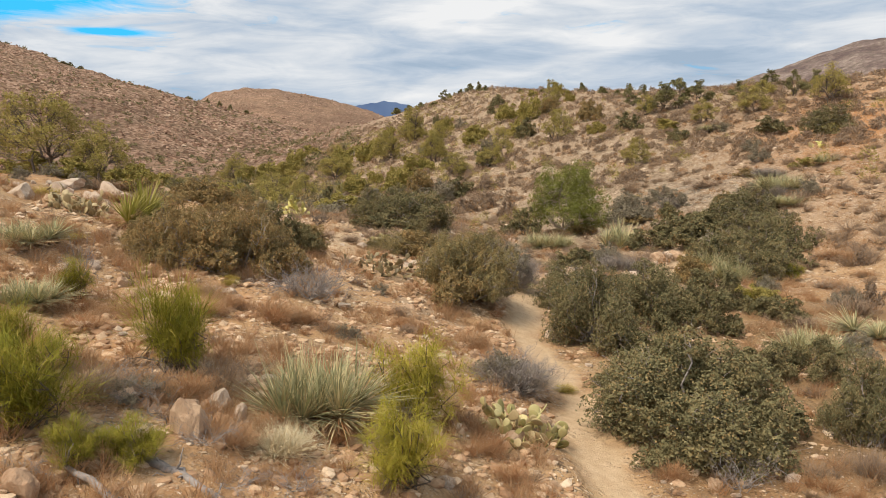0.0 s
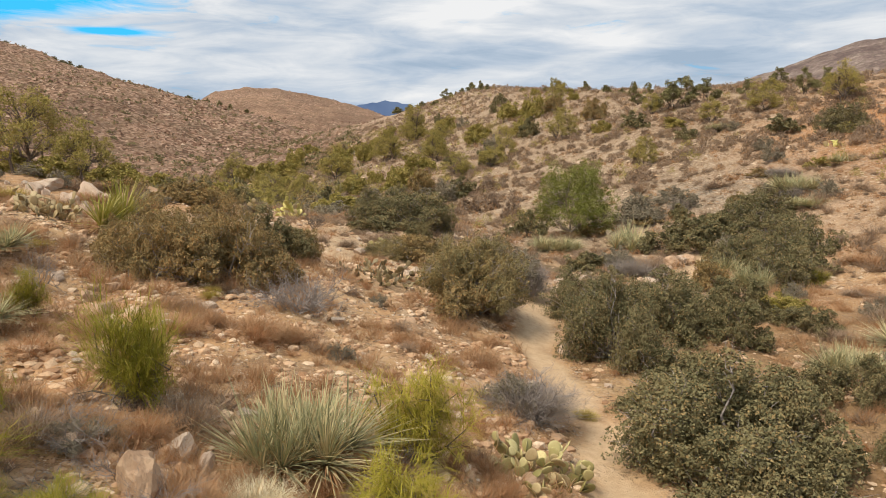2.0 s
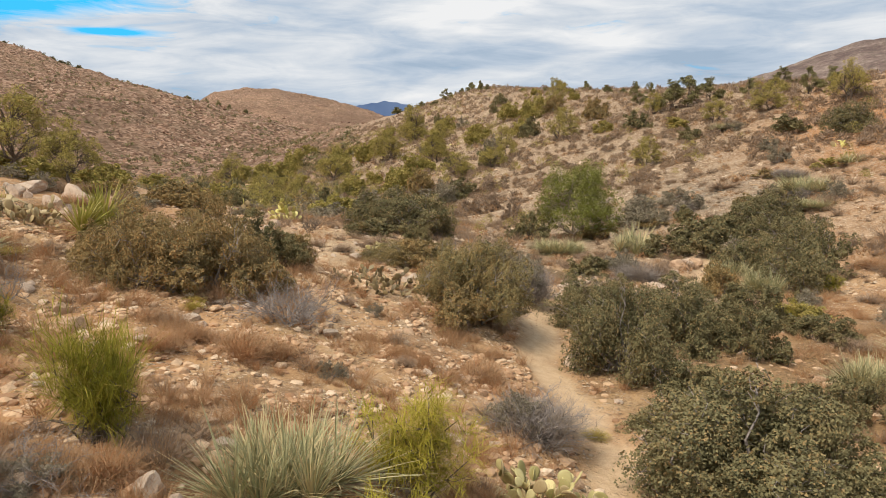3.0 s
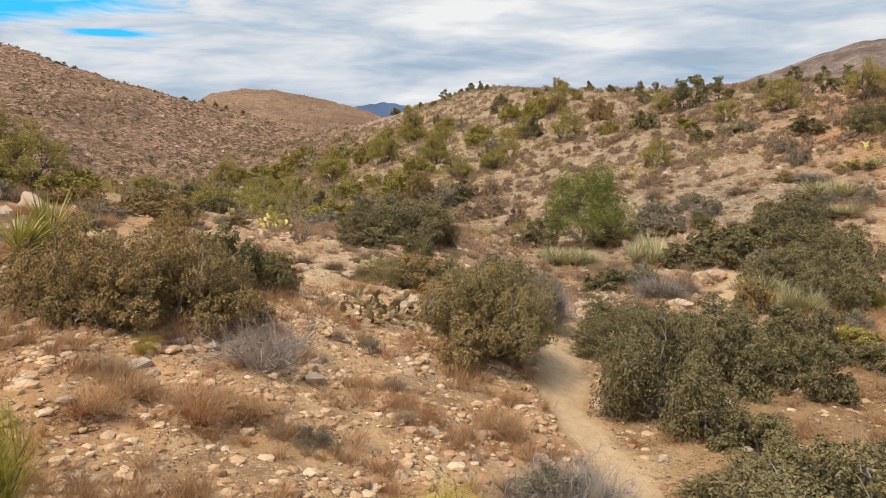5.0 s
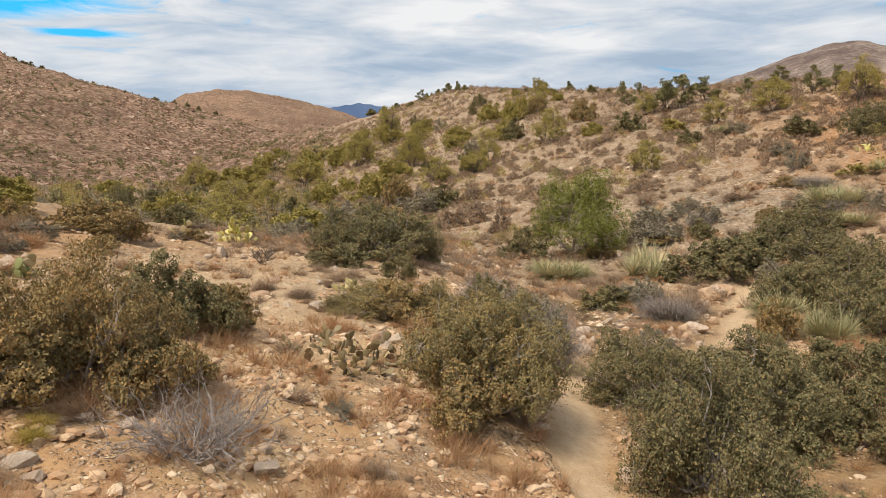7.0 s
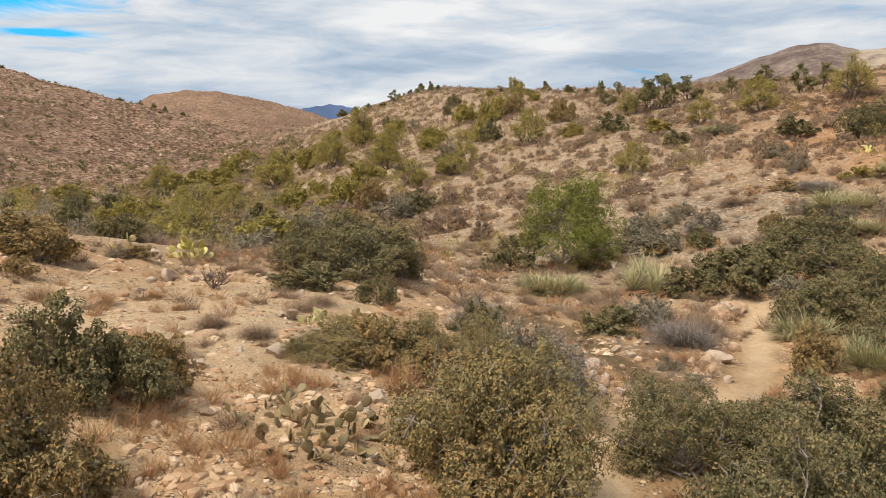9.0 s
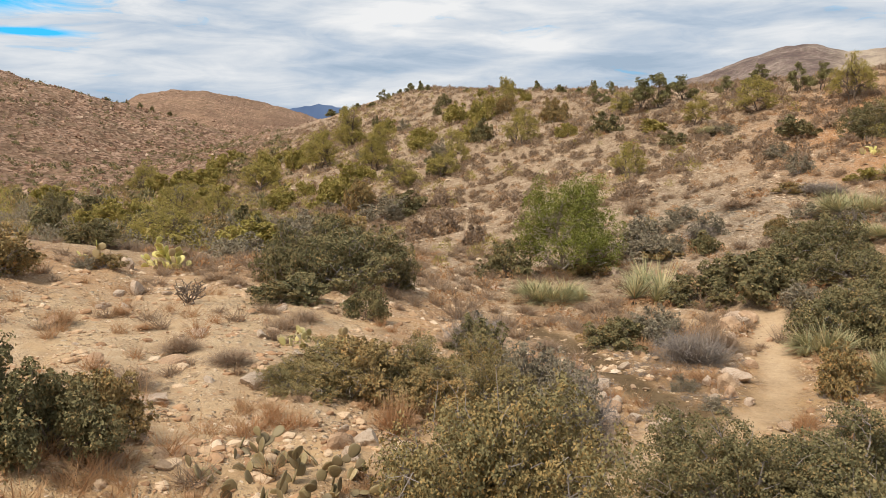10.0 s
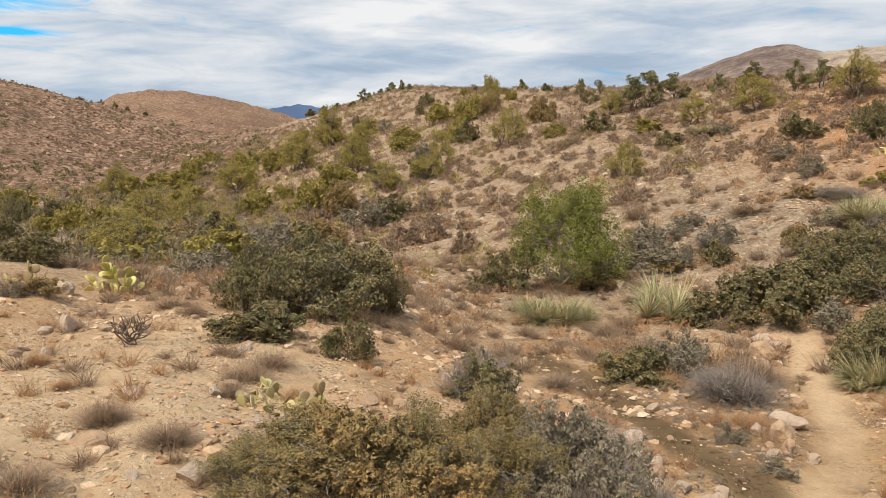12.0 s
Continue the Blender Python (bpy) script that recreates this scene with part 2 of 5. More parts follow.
GROUND = ground_material()
OAK = leaf_material("oak_leaf", (0.054, 0.052, 0.025), (0.248, 0.220, 0.108), (0.31, 0.215, 0.095), 0.10)
OAK_DRY = leaf_material("bronze_oak_leaf", (0.100, 0.077, 0.036), (0.355, 0.268, 0.120), (0.40, 0.235, 0.09), 0.15)
OAK_GREY = leaf_material("grey_green_leaf", (0.110, 0.096, 0.068), (0.31, 0.272, 0.190), (0.30, 0.23, 0.15), 0.16)
OAK_TWIG = leaf_material("twiggy_scrub_leaf", (0.080, 0.070, 0.034), (0.305, 0.258, 0.120), (0.36, 0.235, 0.09), 0.18)
JUNIPER = leaf_material("green_tree_leaf", (0.068, 0.080, 0.016), (0.255, 0.262, 0.055), (0.34, 0.32, 0.11), 0.08, 0.15)
RIDGE = leaf_material("ridge_leaf", (0.080, 0.080, 0.034), (0.29, 0.265, 0.115), (0.27, 0.22, 0.10), 0.10)
OLIVE = leaf_material("olive_leaf", (0.15, 0.130, 0.036), (0.45, 0.375, 0.105), (0.42, 0.32, 0.12), 0.14, 0.2)
LIME = leaf_material("yellow_green_stem", (0.16, 0.150, 0.015), (0.47, 0.40, 0.055), (0.45, 0.35, 0.085), 0.10, 0.28)
SPRAY = leaf_material("green_stem", (0.095, 0.098, 0.011), (0.37, 0.335, 0.045), (0.38, 0.29, 0.065), 0.10, 0.25)
BLADE = leaf_material("sotol_blade", (0.15, 0.158, 0.075), (0.43, 0.415, 0.225), (0.56, 0.45, 0.25), 0.22, 0.15, 0.45)
BLADE_LIME = leaf_material("yellow_sotol_blade", (0.19, 0.19, 0.032), (0.42, 0.38, 0.085), (0.46, 0.37, 0.15), 0.10, 0.2, 0.5)
STRAW = leaf_material("dry_grass", (0.28, 0.170, 0.092), (0.56, 0.375, 0.215), (0.42, 0.215, 0.10), 0.26, 0.25, 0.8)
MAUVE = leaf_material("dry_mauve_twig", (0.215, 0.155, 0.112), (0.36, 0.270, 0.195), (0.34, 0.215, 0.120), 0.20, 0.15, 0.85)
ASHEN = leaf_material("grey_fine_twig", (0.15, 0.124, 0.108), (0.36, 0.31, 0.275), (0.30, 0.23, 0.16), 0.15, 0.15, 0.85)
OCHRE = leaf_material("ochre_twig", (0.24, 0.19, 0.04), (0.50, 0.40, 0.10), (0.42, 0.29, 0.10), 0.2, 0.25, 0.85)
CREAM = leaf_material("cream_dead_sprig", (0.50, 0.42, 0.26), (0.78, 0.69, 0.49), (0.60, 0.47, 0.28), 0.2, 0.2, 0.85)
GREY_TWIG = bark_material("grey_twig", (0.13, 0.108, 0.095), (0.38, 0.33, 0.295))
BARK = bark_material("brown_bark", (0.07, 0.052, 0.040), (0.20, 0.155, 0.12))
PALE_BARK = bark_material("pale_bark", (0.26, 0.20, 0.15), (0.50, 0.42, 0.34))
STONE = stone_material("tan_stone", (0.42, 0.275, 0.17), (0.62, 0.455, 0.305), (0.52, 0.31, 0.185))
PALE_STONE = stone_material("pale_stone", (0.46, 0.345, 0.25), (0.67, 0.55, 0.43), (0.55, 0.38, 0.27))


def pad_material(name, a, b, edge):
    m = Nodes(name)
    c = m.mix(m.each(), a, b)
    spot = m.cells(26.0, m.own())
    c = m.mix(m.ramp(spot.outputs["Distance"], (0.10, 0.7), (0.2, 0.0)), c, edge)
    c = m.mix(m.ramp(m.noise(7.0, 4.0, 0.6, m.own()), (0.5, 0.0), (0.75, 0.6)), c, edge)
    return m.done(c, 0.55, spec=0.3)


PAD = pad_material("yellow_green_pad", (0.22, 0.195, 0.062), (0.62, 0.53, 0.25), (0.36, 0.24, 0.12))
PAD_BROWN = pad_material("browned_pad", (0.30, 0.22, 0.105), (0.50, 0.40, 0.22), (0.26, 0.16, 0.09))
PAD_BRIGHT = pad_material("bright_pad", (0.48, 0.43, 0.10), (0.72, 0.63, 0.27), (0.44, 0.34, 0.12))
PAD_GREEN = pad_material("green_pad", (0.15, 0.17, 0.060), (0.31, 0.32, 0.125), (0.26, 0.22, 0.10))
PAD_DARK = pad_material("withered_pad", (0.135, 0.102, 0.055), (0.32, 0.25, 0.125), (0.17, 0.115, 0.07))


# ---- the lie of the land ----
def smooth(a, b, v):
    t = np.clip((v - a) / (b - a), 0.0, 1.0)
    return t * t * (3 - 2 * t)


def soft_max(a, b, k):
    return np.maximum(a, b) + k * np.log1p(np.exp(-np.abs(a - b) / k))


def soft_min(a, b, k):
    return -soft_max(-a, -b, k)


def waves(x, y, size, seed, octaves=3):
    """Smooth rolling relief of about unit height, from a few turned sine waves."""
    rng = np.random.RandomState(seed)
    out, amp = np.zeros_like(x), 1.0
    for _ in range(octaves):
        for _ in range(4):
            a, p, s = rng.rand() * 6.283, rng.rand() * 6.283, size * (0.7 + 0.6 * rng.rand())
            out = out + amp * 0.35 * np.sin((x * np.cos(a) + y * np.sin(a)) * 6.283 / s + p + 0.8 * np.sin((y * np.cos(a) - x * np.sin(a)) * 4.1 / s))
        size, amp = size * 0.47, amp * 0.5
    return out


def ground_height(x, y):
    """The lie of the land: a wash with a bank and a terrace to the west, a hill to the east and north, hills far off."""
    x, y = np.asarray(x, float), np.asarray(y, float)
    r, bearing = np.hypot(x, y), np.degrees(np.arctan2(x, y))
    t = smooth(13, 18, y)
    rise, full = 0.43 + 0.17 * t, 3.2 - 1.45 * t
    off = 0.5 * np.logaddexp(0.0, (1.6 + 0.7 * t - x) / 0.5)
    bank = full * (1 - np.exp(-off * rise / full)) + 0.22 * np.clip(-x - 5, 0, 6)
    bank = bank * (1 - smooth(27, 44, y - 0.25 * x)) * smooth(-60, -20, y)
    floor = 0.3 - 0.45 * smooth(18, 30, y) - 1.6 * smooth(32, 120, y)
    east = 1.15 + 0.27 * (x - 10.7) + 0.10 * (y - 36) + 2.9 * np.exp(-((x - 9) / 15) ** 2 - ((y - 130) / 45) ** 2)
    east = soft_min(east, 8.9 + 3.6 * np.exp(-((x - 2) / 15) ** 2) + 0.4 * waves(x, y, 25, 5, 2), 1.0) - 0.06 * np.clip(y - 165, 0, None) - 0.04 * np.clip(x - 90, 0, None)
    east = east * smooth(-80, 5, y) - 6 * (1 - smooth(-80, 5, y))
    west = -1.5 + 0.2527 * (-x - 55) + 0.1015 * (y - 118) + waves(x, y, 60, 8, 3) * 1.2
    brow = np.interp(bearing, (-50, -34, -29.5, -24.5, -19.2, -13.5, -10.5, -7), (39, 40, 35, 25.3, 17, 11, 6, 0))
    west = soft_min(west, brow, 1.2) - 0.05 * np.clip(r - 380, 0, None)
    z = soft_max(soft_max(floor + bank, east, 0.22), west, 0.8)
    # the rounded hill that closes the valley, and the mountain behind the eastern hill
    mid = 4.3 + 780 * np.interp(bearing, (-30, -19, -16.2, -14.0, -11.8, -9.0, -6.8, -5.2, -4.0, -2.5, 0.0), (-0.02, 0.02, 0.048, 0.0555, 0.0565, 0.046, 0.0375, 0.030, 0.022, 0.008, -0.02))
    z = np.maximum(z, mid * smooth(420, 780, r) - 40 * (1 - smooth(420, 780, r)) - 0.15 * np.clip(r - 800, 0, None))
    high = np.interp(bearing, (12, 18.5, 20.5, 22.5, 25, 27.5, 29.3, 31.2, 32.5, 34.5, 38, 50), (-0.02, 0.048, 0.062, 0.074, 0.088, 0.1, 0.104, 0.094, 0.093, 0.097, 0.08, 0.0))
    ramp = smooth(700, 1500, r)
    return np.maximum(z, (4.3 + 1500 * high + waves(x, y, 160, 3, 3) * 4 * ramp) * ramp - 60 * (1 - ramp) - 0.15 * np.clip(r - 1550, 0, None))


# ---- shapes ----
def mesh_from(name, pieces, materials, soft=False):
    """One mesh out of (vertices, faces, slot) pieces; the faces of a piece all have the same number of corners."""
    verts, loops, sizes, slots, base = [], [], [], [], 0
    for v, f, slot in pieces:
        v, f = np.asarray(v, float).reshape(-1, 3), np.asarray(f, int)
        verts.append(v)
        loops.append((f + base).ravel())
        sizes.append(np.full(len(f), f.shape[1]))
        slots.append(np.full(len(f), slot))
        base += len(v)
    verts, loops, sizes, slots = (np.concatenate(a) for a in (verts, loops, sizes, slots))
    me = bpy.data.meshes.new(name)
    me.vertices.add(len(verts))
    me.vertices.foreach_set("co", verts.ravel())
    me.loops.add(len(loops))
    me.loops.foreach_set("vertex_index", loops)
    me.polygons.add(len(sizes))
    me.polygons.foreach_set("loop_start", np.r_[0, np.cumsum(sizes)[:-1]])
    me.polygons.foreach_set("loop_total", sizes)
    for mat in materials:
        me.materials.append(mat)
    me.polygons.foreach_set("material_index", slots)
    me.polygons.foreach_set("use_smooth", np.full(len(sizes), soft))
    me.update(calc_edges=True)
    return me


def part(name, me, parent, label=""):
    ob = new(name, me)
    ob.parent = parent
    if name in ("woody_base", "branchwork", "foliage", "rosette", "dead_skirt"):
        tagged(ob, kind="stuff")
    return tagged(ob, label) if label else ob


def unit(v):
    return v / np.maximum(np.linalg.norm(v, axis=-1, keepdims=True), 1e-9)


def sideways(d, rng):
    return unit(np.cross(d, rng.normal(size=d.shape)))


def leaves(at, along, length, width, rng, face=None):
    """Small pointed leaves, each one a triangle of its own tilt, or turned to face a way."""
    n = len(at)
    length, width = (np.broadcast_to(a, n)[:, None] for a in (length, width))
    along = unit(along)
    side = sideways(along, rng) if face is None else unit(np.cross(along, face))
    v = np.stack([at, at + along * length * 0.55 + side * width * 0.75, at + along * length - side * width * 0.35], 1)
    return v.reshape(-1, 3), np.arange(3 * n).reshape(-1, 3)


def barbs(root, heading, length, width, rng, face=None):
    """Short straight blades of one triangle each, at random or turned to face a way."""
    n = len(root)
    length, width = (np.broadcast_to(a, n)[:, None] for a in (length, width))
    heading = unit(heading)
    side = (sideways(heading, rng) if face is None else unit(np.cross(heading, face))) * width * 0.5
    return np.stack([root - side, root + side, root + heading * length], 1).reshape(-1, 3), np.arange(3 * n).reshape(-1, 3)


def blades(root, heading, length, width, droop, rng, joints=3):
    """Long tapering blades that bend over under their weight."""
    n = len(root)
    length, width, droop = (np.broadcast_to(a, n)[:, None] for a in (length, width, droop))
    heading = unit(heading)
    side = unit(np.cross(heading, np.array([0, 0, 1.0])) + rng.normal(size=(n, 3)) * 0.15)
    rows = []
    for k in range(joints + 1):
        s = k / joints
        p = root + heading * length * s
        p = p - np.array([0, 0, 1.0]) * droop * length * s * s
        w = width * (1 - 0.92 * s**1.5) * 0.5
        rows += [p - side * w, p + side * w]
    v = np.stack(rows, 1)
    f = np.array([[2 * k, 2 * k + 1, 2 * k + 3, 2 * k + 2] for k in range(joints)])
    return v.reshape(-1, 3), (np.arange(n)[:, None, None] * (2 * joints + 2) + f).reshape(-1, 4)


def limb(points, radii, sides=5):
    """A tapered tube along a line of points."""
    p = np.asarray(points, float)
    d = unit(np.gradient(p, axis=0))
    a = unit(np.cross(d, (0.31, 0.92, 0.24)))
    b = np.cross(d, a)
    ang = np.arange(sides) * 2 * np.pi / sides
    ring = a[:, None] * np.cos(ang)[None, :, None] + b[:, None] * np.sin(ang)[None, :, None]
    v = p[:, None] + ring * np.asarray(radii)[:, None, None]
    k, j = np.meshgrid(np.arange(len(p) - 1), np.arange(sides), indexing="ij")
    j2 = (j + 1) % sides
    f = np.stack([k * sides + j, k * sides + j2, (k + 1) * sides + j2, (k + 1) * sides + j], -1).reshape(-1, 4)
    return v.reshape(-1, 3), f


def branch(start, end, thick, rng, bend=0.12, joints=4, sides=5, tip=0.3):
    s = np.linspace(0, 1, joints + 1)[:, None]
    start, end = np.asarray(start, float), np.asarray(end, float)
    reach = np.linalg.norm(end - start)
    p = start + (end - start) * s + rng.normal(size=(joints + 1, 3)) * bend * reach * np.sin(np.pi * s) * 0.6
    return limb(p, thick * (1 - (1 - tip) * s[:, 0]), sides), p


def gather(list_of_vf, slot=0):
    """Joins (vertices, faces) pieces with quads into one."""
    v = np.concatenate([a for a, _ in list_of_vf])
    base = np.cumsum([0] + [len(a) for a, _ in list_of_vf[:-1]])
    f = np.concatenate([b + o for (_, b), o in zip(list_of_vf, base)])
    return v, f, slot


def stone_shape(seed, level=2, sharp=0.5):
    """A broken, worn block about one metre across, with its lowest point a little under z = 0."""
    rng = np.random.RandomState(seed)
    bm = bmesh.new()
    bmesh.ops.create_icosphere(bm, subdivisions=level, radius=0.5)
    v = np.array([x.co[:] for x in bm.verts])
    f = np.array([[w.index for w in x.verts] for x in bm.faces])
    bm.free()
    for _ in range(11):
        d = unit(rng.normal(size=3))
        cut = 0.20 + 0.19 * rng.rand()
        over = np.maximum(v @ d - cut, 0)
        v = v - np.outer(over * (0.75 + 0.5 * sharp * rng.rand()), d)
    v = v * (1 + 0.02 * rng.normal(size=(len(v), 1)) * (level > 1))
    if level > 2:
        v = v + 0.035 * waves(v[:, 0] * 3 + v[:, 2] * 2, v[:, 1] * 3 - v[:, 2], 1.1, seed, 3)[:, None] * unit(v)
    v = v * (1.0 / np.ptp(v[:, 0]))
    v = v * (0.85 + 0.4 * rng.rand(3)) * (1, 1, 0.8)
    v[:, 2] -= v[:, 2].min() + 0.12
    return v, f


def z_at(x, y):
    """The height of the ground as it is built."""
    return float(sheet_height(np.array([x], float), np.array([y], float))[0])


# ---- the ground ----
TRAIL = [(3.4, -40.0), (2.4, -6.0), (2.3, 2.0), (2.1, 7.0), (1.9, 9.7), (1.98, 11.5), (1.95, 13.0), (1.6, 14.8), (1.75, 16.8), (1.95, 18.1), (2.4, 18.9), (3.4, 20.1)]
SANDY = [(3.4, 20.1), (4.4, 20.4), (5.5, 21.1), (6.3, 22.4), (7.0, 24.0), (7.7, 25.4), (8.5, 27.3), (10.2, 29.4)]
SILT = [(4.1, 20.8), (3.85, 21.5), (3.7, 23.0), (3.55, 24.7), (3.4, 25.9), (2.9, 27.5)]


def from_line(x, y, line):
    best = np.full(np.shape(x), 1e9)
    for (ax, ay), (bx, by) in zip(line, line[1:]):
        dx, dy = bx - ax, by - ay
        s = np.clip(((x - ax) * dx + (y - ay) * dy) / (dx * dx + dy * dy), 0, 1)
        best = np.minimum(best, np.hypot(x - ax - s * dx, y - ay - s * dy))
    return best


def sheet_height(x, y):
    """The ground as built: the lie of the land, small relief, and the trodden trail."""
    r = np.hypot(x, y + 2)
    z = ground_height(x, y)
    small = 0.05 * waves(x, y, 1.7, 21, 4) * (1 - smooth(60, 120, r)) + 0.16 * waves(x, y, 6.0, 22, 3) * smooth(20, 50, r)
    small = small + 0.5 * waves(x, y, 16.0, 23, 4) * smooth(120, 220, r) + 1.5 * waves(x, y, 90.0, 24, 4) * smooth(500, 900, r) * (1 - smooth(2000, 3000, r))
    path = 1 - smooth(0.22, 0.6, np.minimum(from_line(x, y, TRAIL), from_line(x, y, SANDY)))
    return z + small * (1 - 0.8 * path) - 0.07 * path


def build_ground():
    ang = np.radians(np.r_[np.arange(-180, -44, 6.0), np.arange(-44, 44, 0.26), np.arange(44, 180, 6.0)])
    rad = np.r_[0.6, 1.4, np.geomspace(2.2, 4700, 390)]
    a, r = np.meshgrid(ang, rad, indexing="ij")
    x, y = r * np.sin(a), r * np.cos(a) - 2
    z = sheet_height(x, y)
    na, nr = a.shape
    i, j = np.meshgrid(np.arange(na), np.arange(nr - 1), indexing="ij")
    i2 = (i + 1) % na
    f = np.stack([i * nr + j, i2 * nr + j, i2 * nr + j + 1, i * nr + j + 1], -1).reshape(-1, 4)
    v = np.stack([x, y, z], -1).reshape(-1, 3)
    v = np.concatenate([v, [[0, -2, z_at(0.0, -2.0)]]])
    tri = np.array([[len(v) - 1, k * nr, ((k + 1) % na) * nr] for k in range(na)])
    me = mesh_from("ground", [(v, f[:, ::-1], 0), (np.zeros((0, 3)), tri - len(v), 0)], [GROUND], True)
    px, py = v[:, 0], v[:, 1]
    wob = 0.13 * waves(px, py, 1.3, 31, 3)
    rr, bearing = np.hypot(px, py), np.degrees(np.arctan2(px, py))
    masks = {
        "duff": np.maximum(smooth(2.1, 3.2, px + wob * 2) * (1 - smooth(17.5, 20.5, py)) * smooth(-4, 2, py), np.exp(-(((px - 4.9) / 1.6) ** 2) - ((py - 22.6) / 2.4) ** 2)),
        "sand": np.maximum(1 - smooth(0.16, 0.44, np.minimum(from_line(px, py, TRAIL), from_line(px, py, SANDY)) + wob), 0.25 * np.exp(-(((px + 3.2) / 2.6) ** 2) - ((py - 20.5) / 4.6) ** 2)),
        "silt": (1 - smooth(0.26, 0.52, from_line(px, py, SILT) + wob * 0.6)) * 0.95,
        "talus": 0.8 * np.exp(-(((px - 11.5) / 4.2) ** 2) - ((py - 37) / 4.0) ** 2),
        "rust": np.clip(smooth(60, 110, rr) * smooth(3.0, 9.0, -bearing) + smooth(300, 500, rr), 0, 1),
        "scree": smooth(23, 36, rr) * (1 - smooth(180, 300, rr)),
        "orange": np.exp(-(((bearing - 27.5) / 6.0) ** 2) - ((rr - 50) / 13) ** 2),
        "pale": np.exp(-(((px + 3.2) / 3.4) ** 2) - ((py - 20.5) / 4.8) ** 2),
        "pale_rock": smooth(500, 900, rr) * smooth(29.5, 31.5, bearing + 0.4 * wob),
        "granite": smooth(500, 900, rr) * smooth(8, 14, bearing),
    }
    for name, values in masks.items():
        me.attributes.new(name, "FLOAT", "POINT").data.foreach_set("value", np.clip(values, 0, 1).astype(np.float32))
    return tagged(new("ground", me), "stony tan desert ground with a sandy footpath, a wash and hills", "ground", kind="structure")


GROUND_OB = build_ground()


def build_far_mountain():
    """A far blue range, its haze painted as glow, with no shift as the camera moves."""
    m = Nodes("hazy_range_glow")
    # blue haze put straight into an emission that the sun doesn't touch
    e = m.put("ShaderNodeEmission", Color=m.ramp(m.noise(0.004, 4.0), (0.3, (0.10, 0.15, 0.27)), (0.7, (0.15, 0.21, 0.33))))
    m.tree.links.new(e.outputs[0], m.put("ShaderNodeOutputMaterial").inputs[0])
    deg = np.linspace(-14, 4, 60)
    top = np.interp(deg, (-14, -7.6, -6.6, -5.6, -5.0, -4.4, -3.6, -2.6, -1.5, 4), (0.02, 0.031, 0.036, 0.0385, 0.040, 0.043, 0.041, 0.039, 0.03, 0.02))
    top = top + 0.0007 * np.sin(deg * 7.0) + 0.0005 * np.sin(deg * 17.0)
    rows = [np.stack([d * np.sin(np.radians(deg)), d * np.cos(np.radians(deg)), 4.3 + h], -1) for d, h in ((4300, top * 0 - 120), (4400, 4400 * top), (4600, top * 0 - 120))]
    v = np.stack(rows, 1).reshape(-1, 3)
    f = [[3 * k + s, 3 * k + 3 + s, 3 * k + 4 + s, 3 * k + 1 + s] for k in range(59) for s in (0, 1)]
    tagged(new("backdrop", mesh_from("backdrop", [(v, f, 0)], [m.mat], True)), "mountain range on the horizon, its blue haze painted as glow", "mountain", kind="structure")


build_far_mountain()


# ---- plants ----
def thing(name, x, y, label, category, group="", z=None):
    ob = new(name)
    ob.empty_display_size = 0.2
    ob.location = (x, y, z_at(x, y) if z is None else z)
    return tagged(ob, label, category, group)


def lumps(count, width, height, rng, low=0.05):
    """Centres and sizes of the leafy lumps of a crown: big lobes all round, each broken into smaller ones."""
    lobes = max(5, count // 4)
    turn = (np.arange(lobes) + 0.8 * rng.rand(lobes)) * 2.399
    up = np.linspace(0.0, 0.98, lobes) ** 1.2
    flat = np.sqrt(1 - up**2)
    d = np.stack([np.cos(turn) * flat, np.sin(turn) * flat, up], -1)
    far = (0.62 + 0.28 * rng.rand(lobes) + 0.12 * (1 - up))[:, None]
    big = d * far * (width / 2, width / 2, height * 0.88) + (0, 0, height * low)
    reach = width * (0.08 + 0.07 * rng.rand(lobes))
    own = np.arange(count) % lobes
    c = big[own] + unit(rng.normal(size=(count, 3)) + d[own] * 0.5) * reach[own][:, None] * (1, 1, 0.75) * (0.4 + 0.7 * rng.rand(count, 1))
    c[:, 2] = np.clip(c[:, 2], height * 0.07, height * 0.95)
    return c, width * (0.055 + 0.06 * rng.rand(count))


def lump_leaves(centres, sizes, count, length, width, rng, fill=0.75, flat=0.85):
    """Leaves in sprigs of seven on the outside of the lumps."""
    n = max(1, count // 7)
    share = sizes**2 / (sizes**2).sum()
    which = rng.choice(len(sizes), n, p=share)
    d = unit(rng.normal(size=(n, 3)) + (0, 0, 0.25))
    tip = centres[which] + d * sizes[which][:, None] * (fill + (1.15 - fill) * rng.rand(n, 1)) * (1, 1, flat)
    own = np.repeat(np.arange(n), 7)
    at = tip[own] + rng.normal(size=(len(own), 3)) * length * 0.75
    at[:, 2] = np.maximum(at[:, 2], 0.02)
    along = d[own] + rng.normal(size=at.shape) * 0.8 + (0, 0, 0.3)
    return leaves(at, along, length * (0.7 + 0.6 * rng.rand(len(own))), width * (0.7 + 0.6 * rng.rand(len(own))), rng)


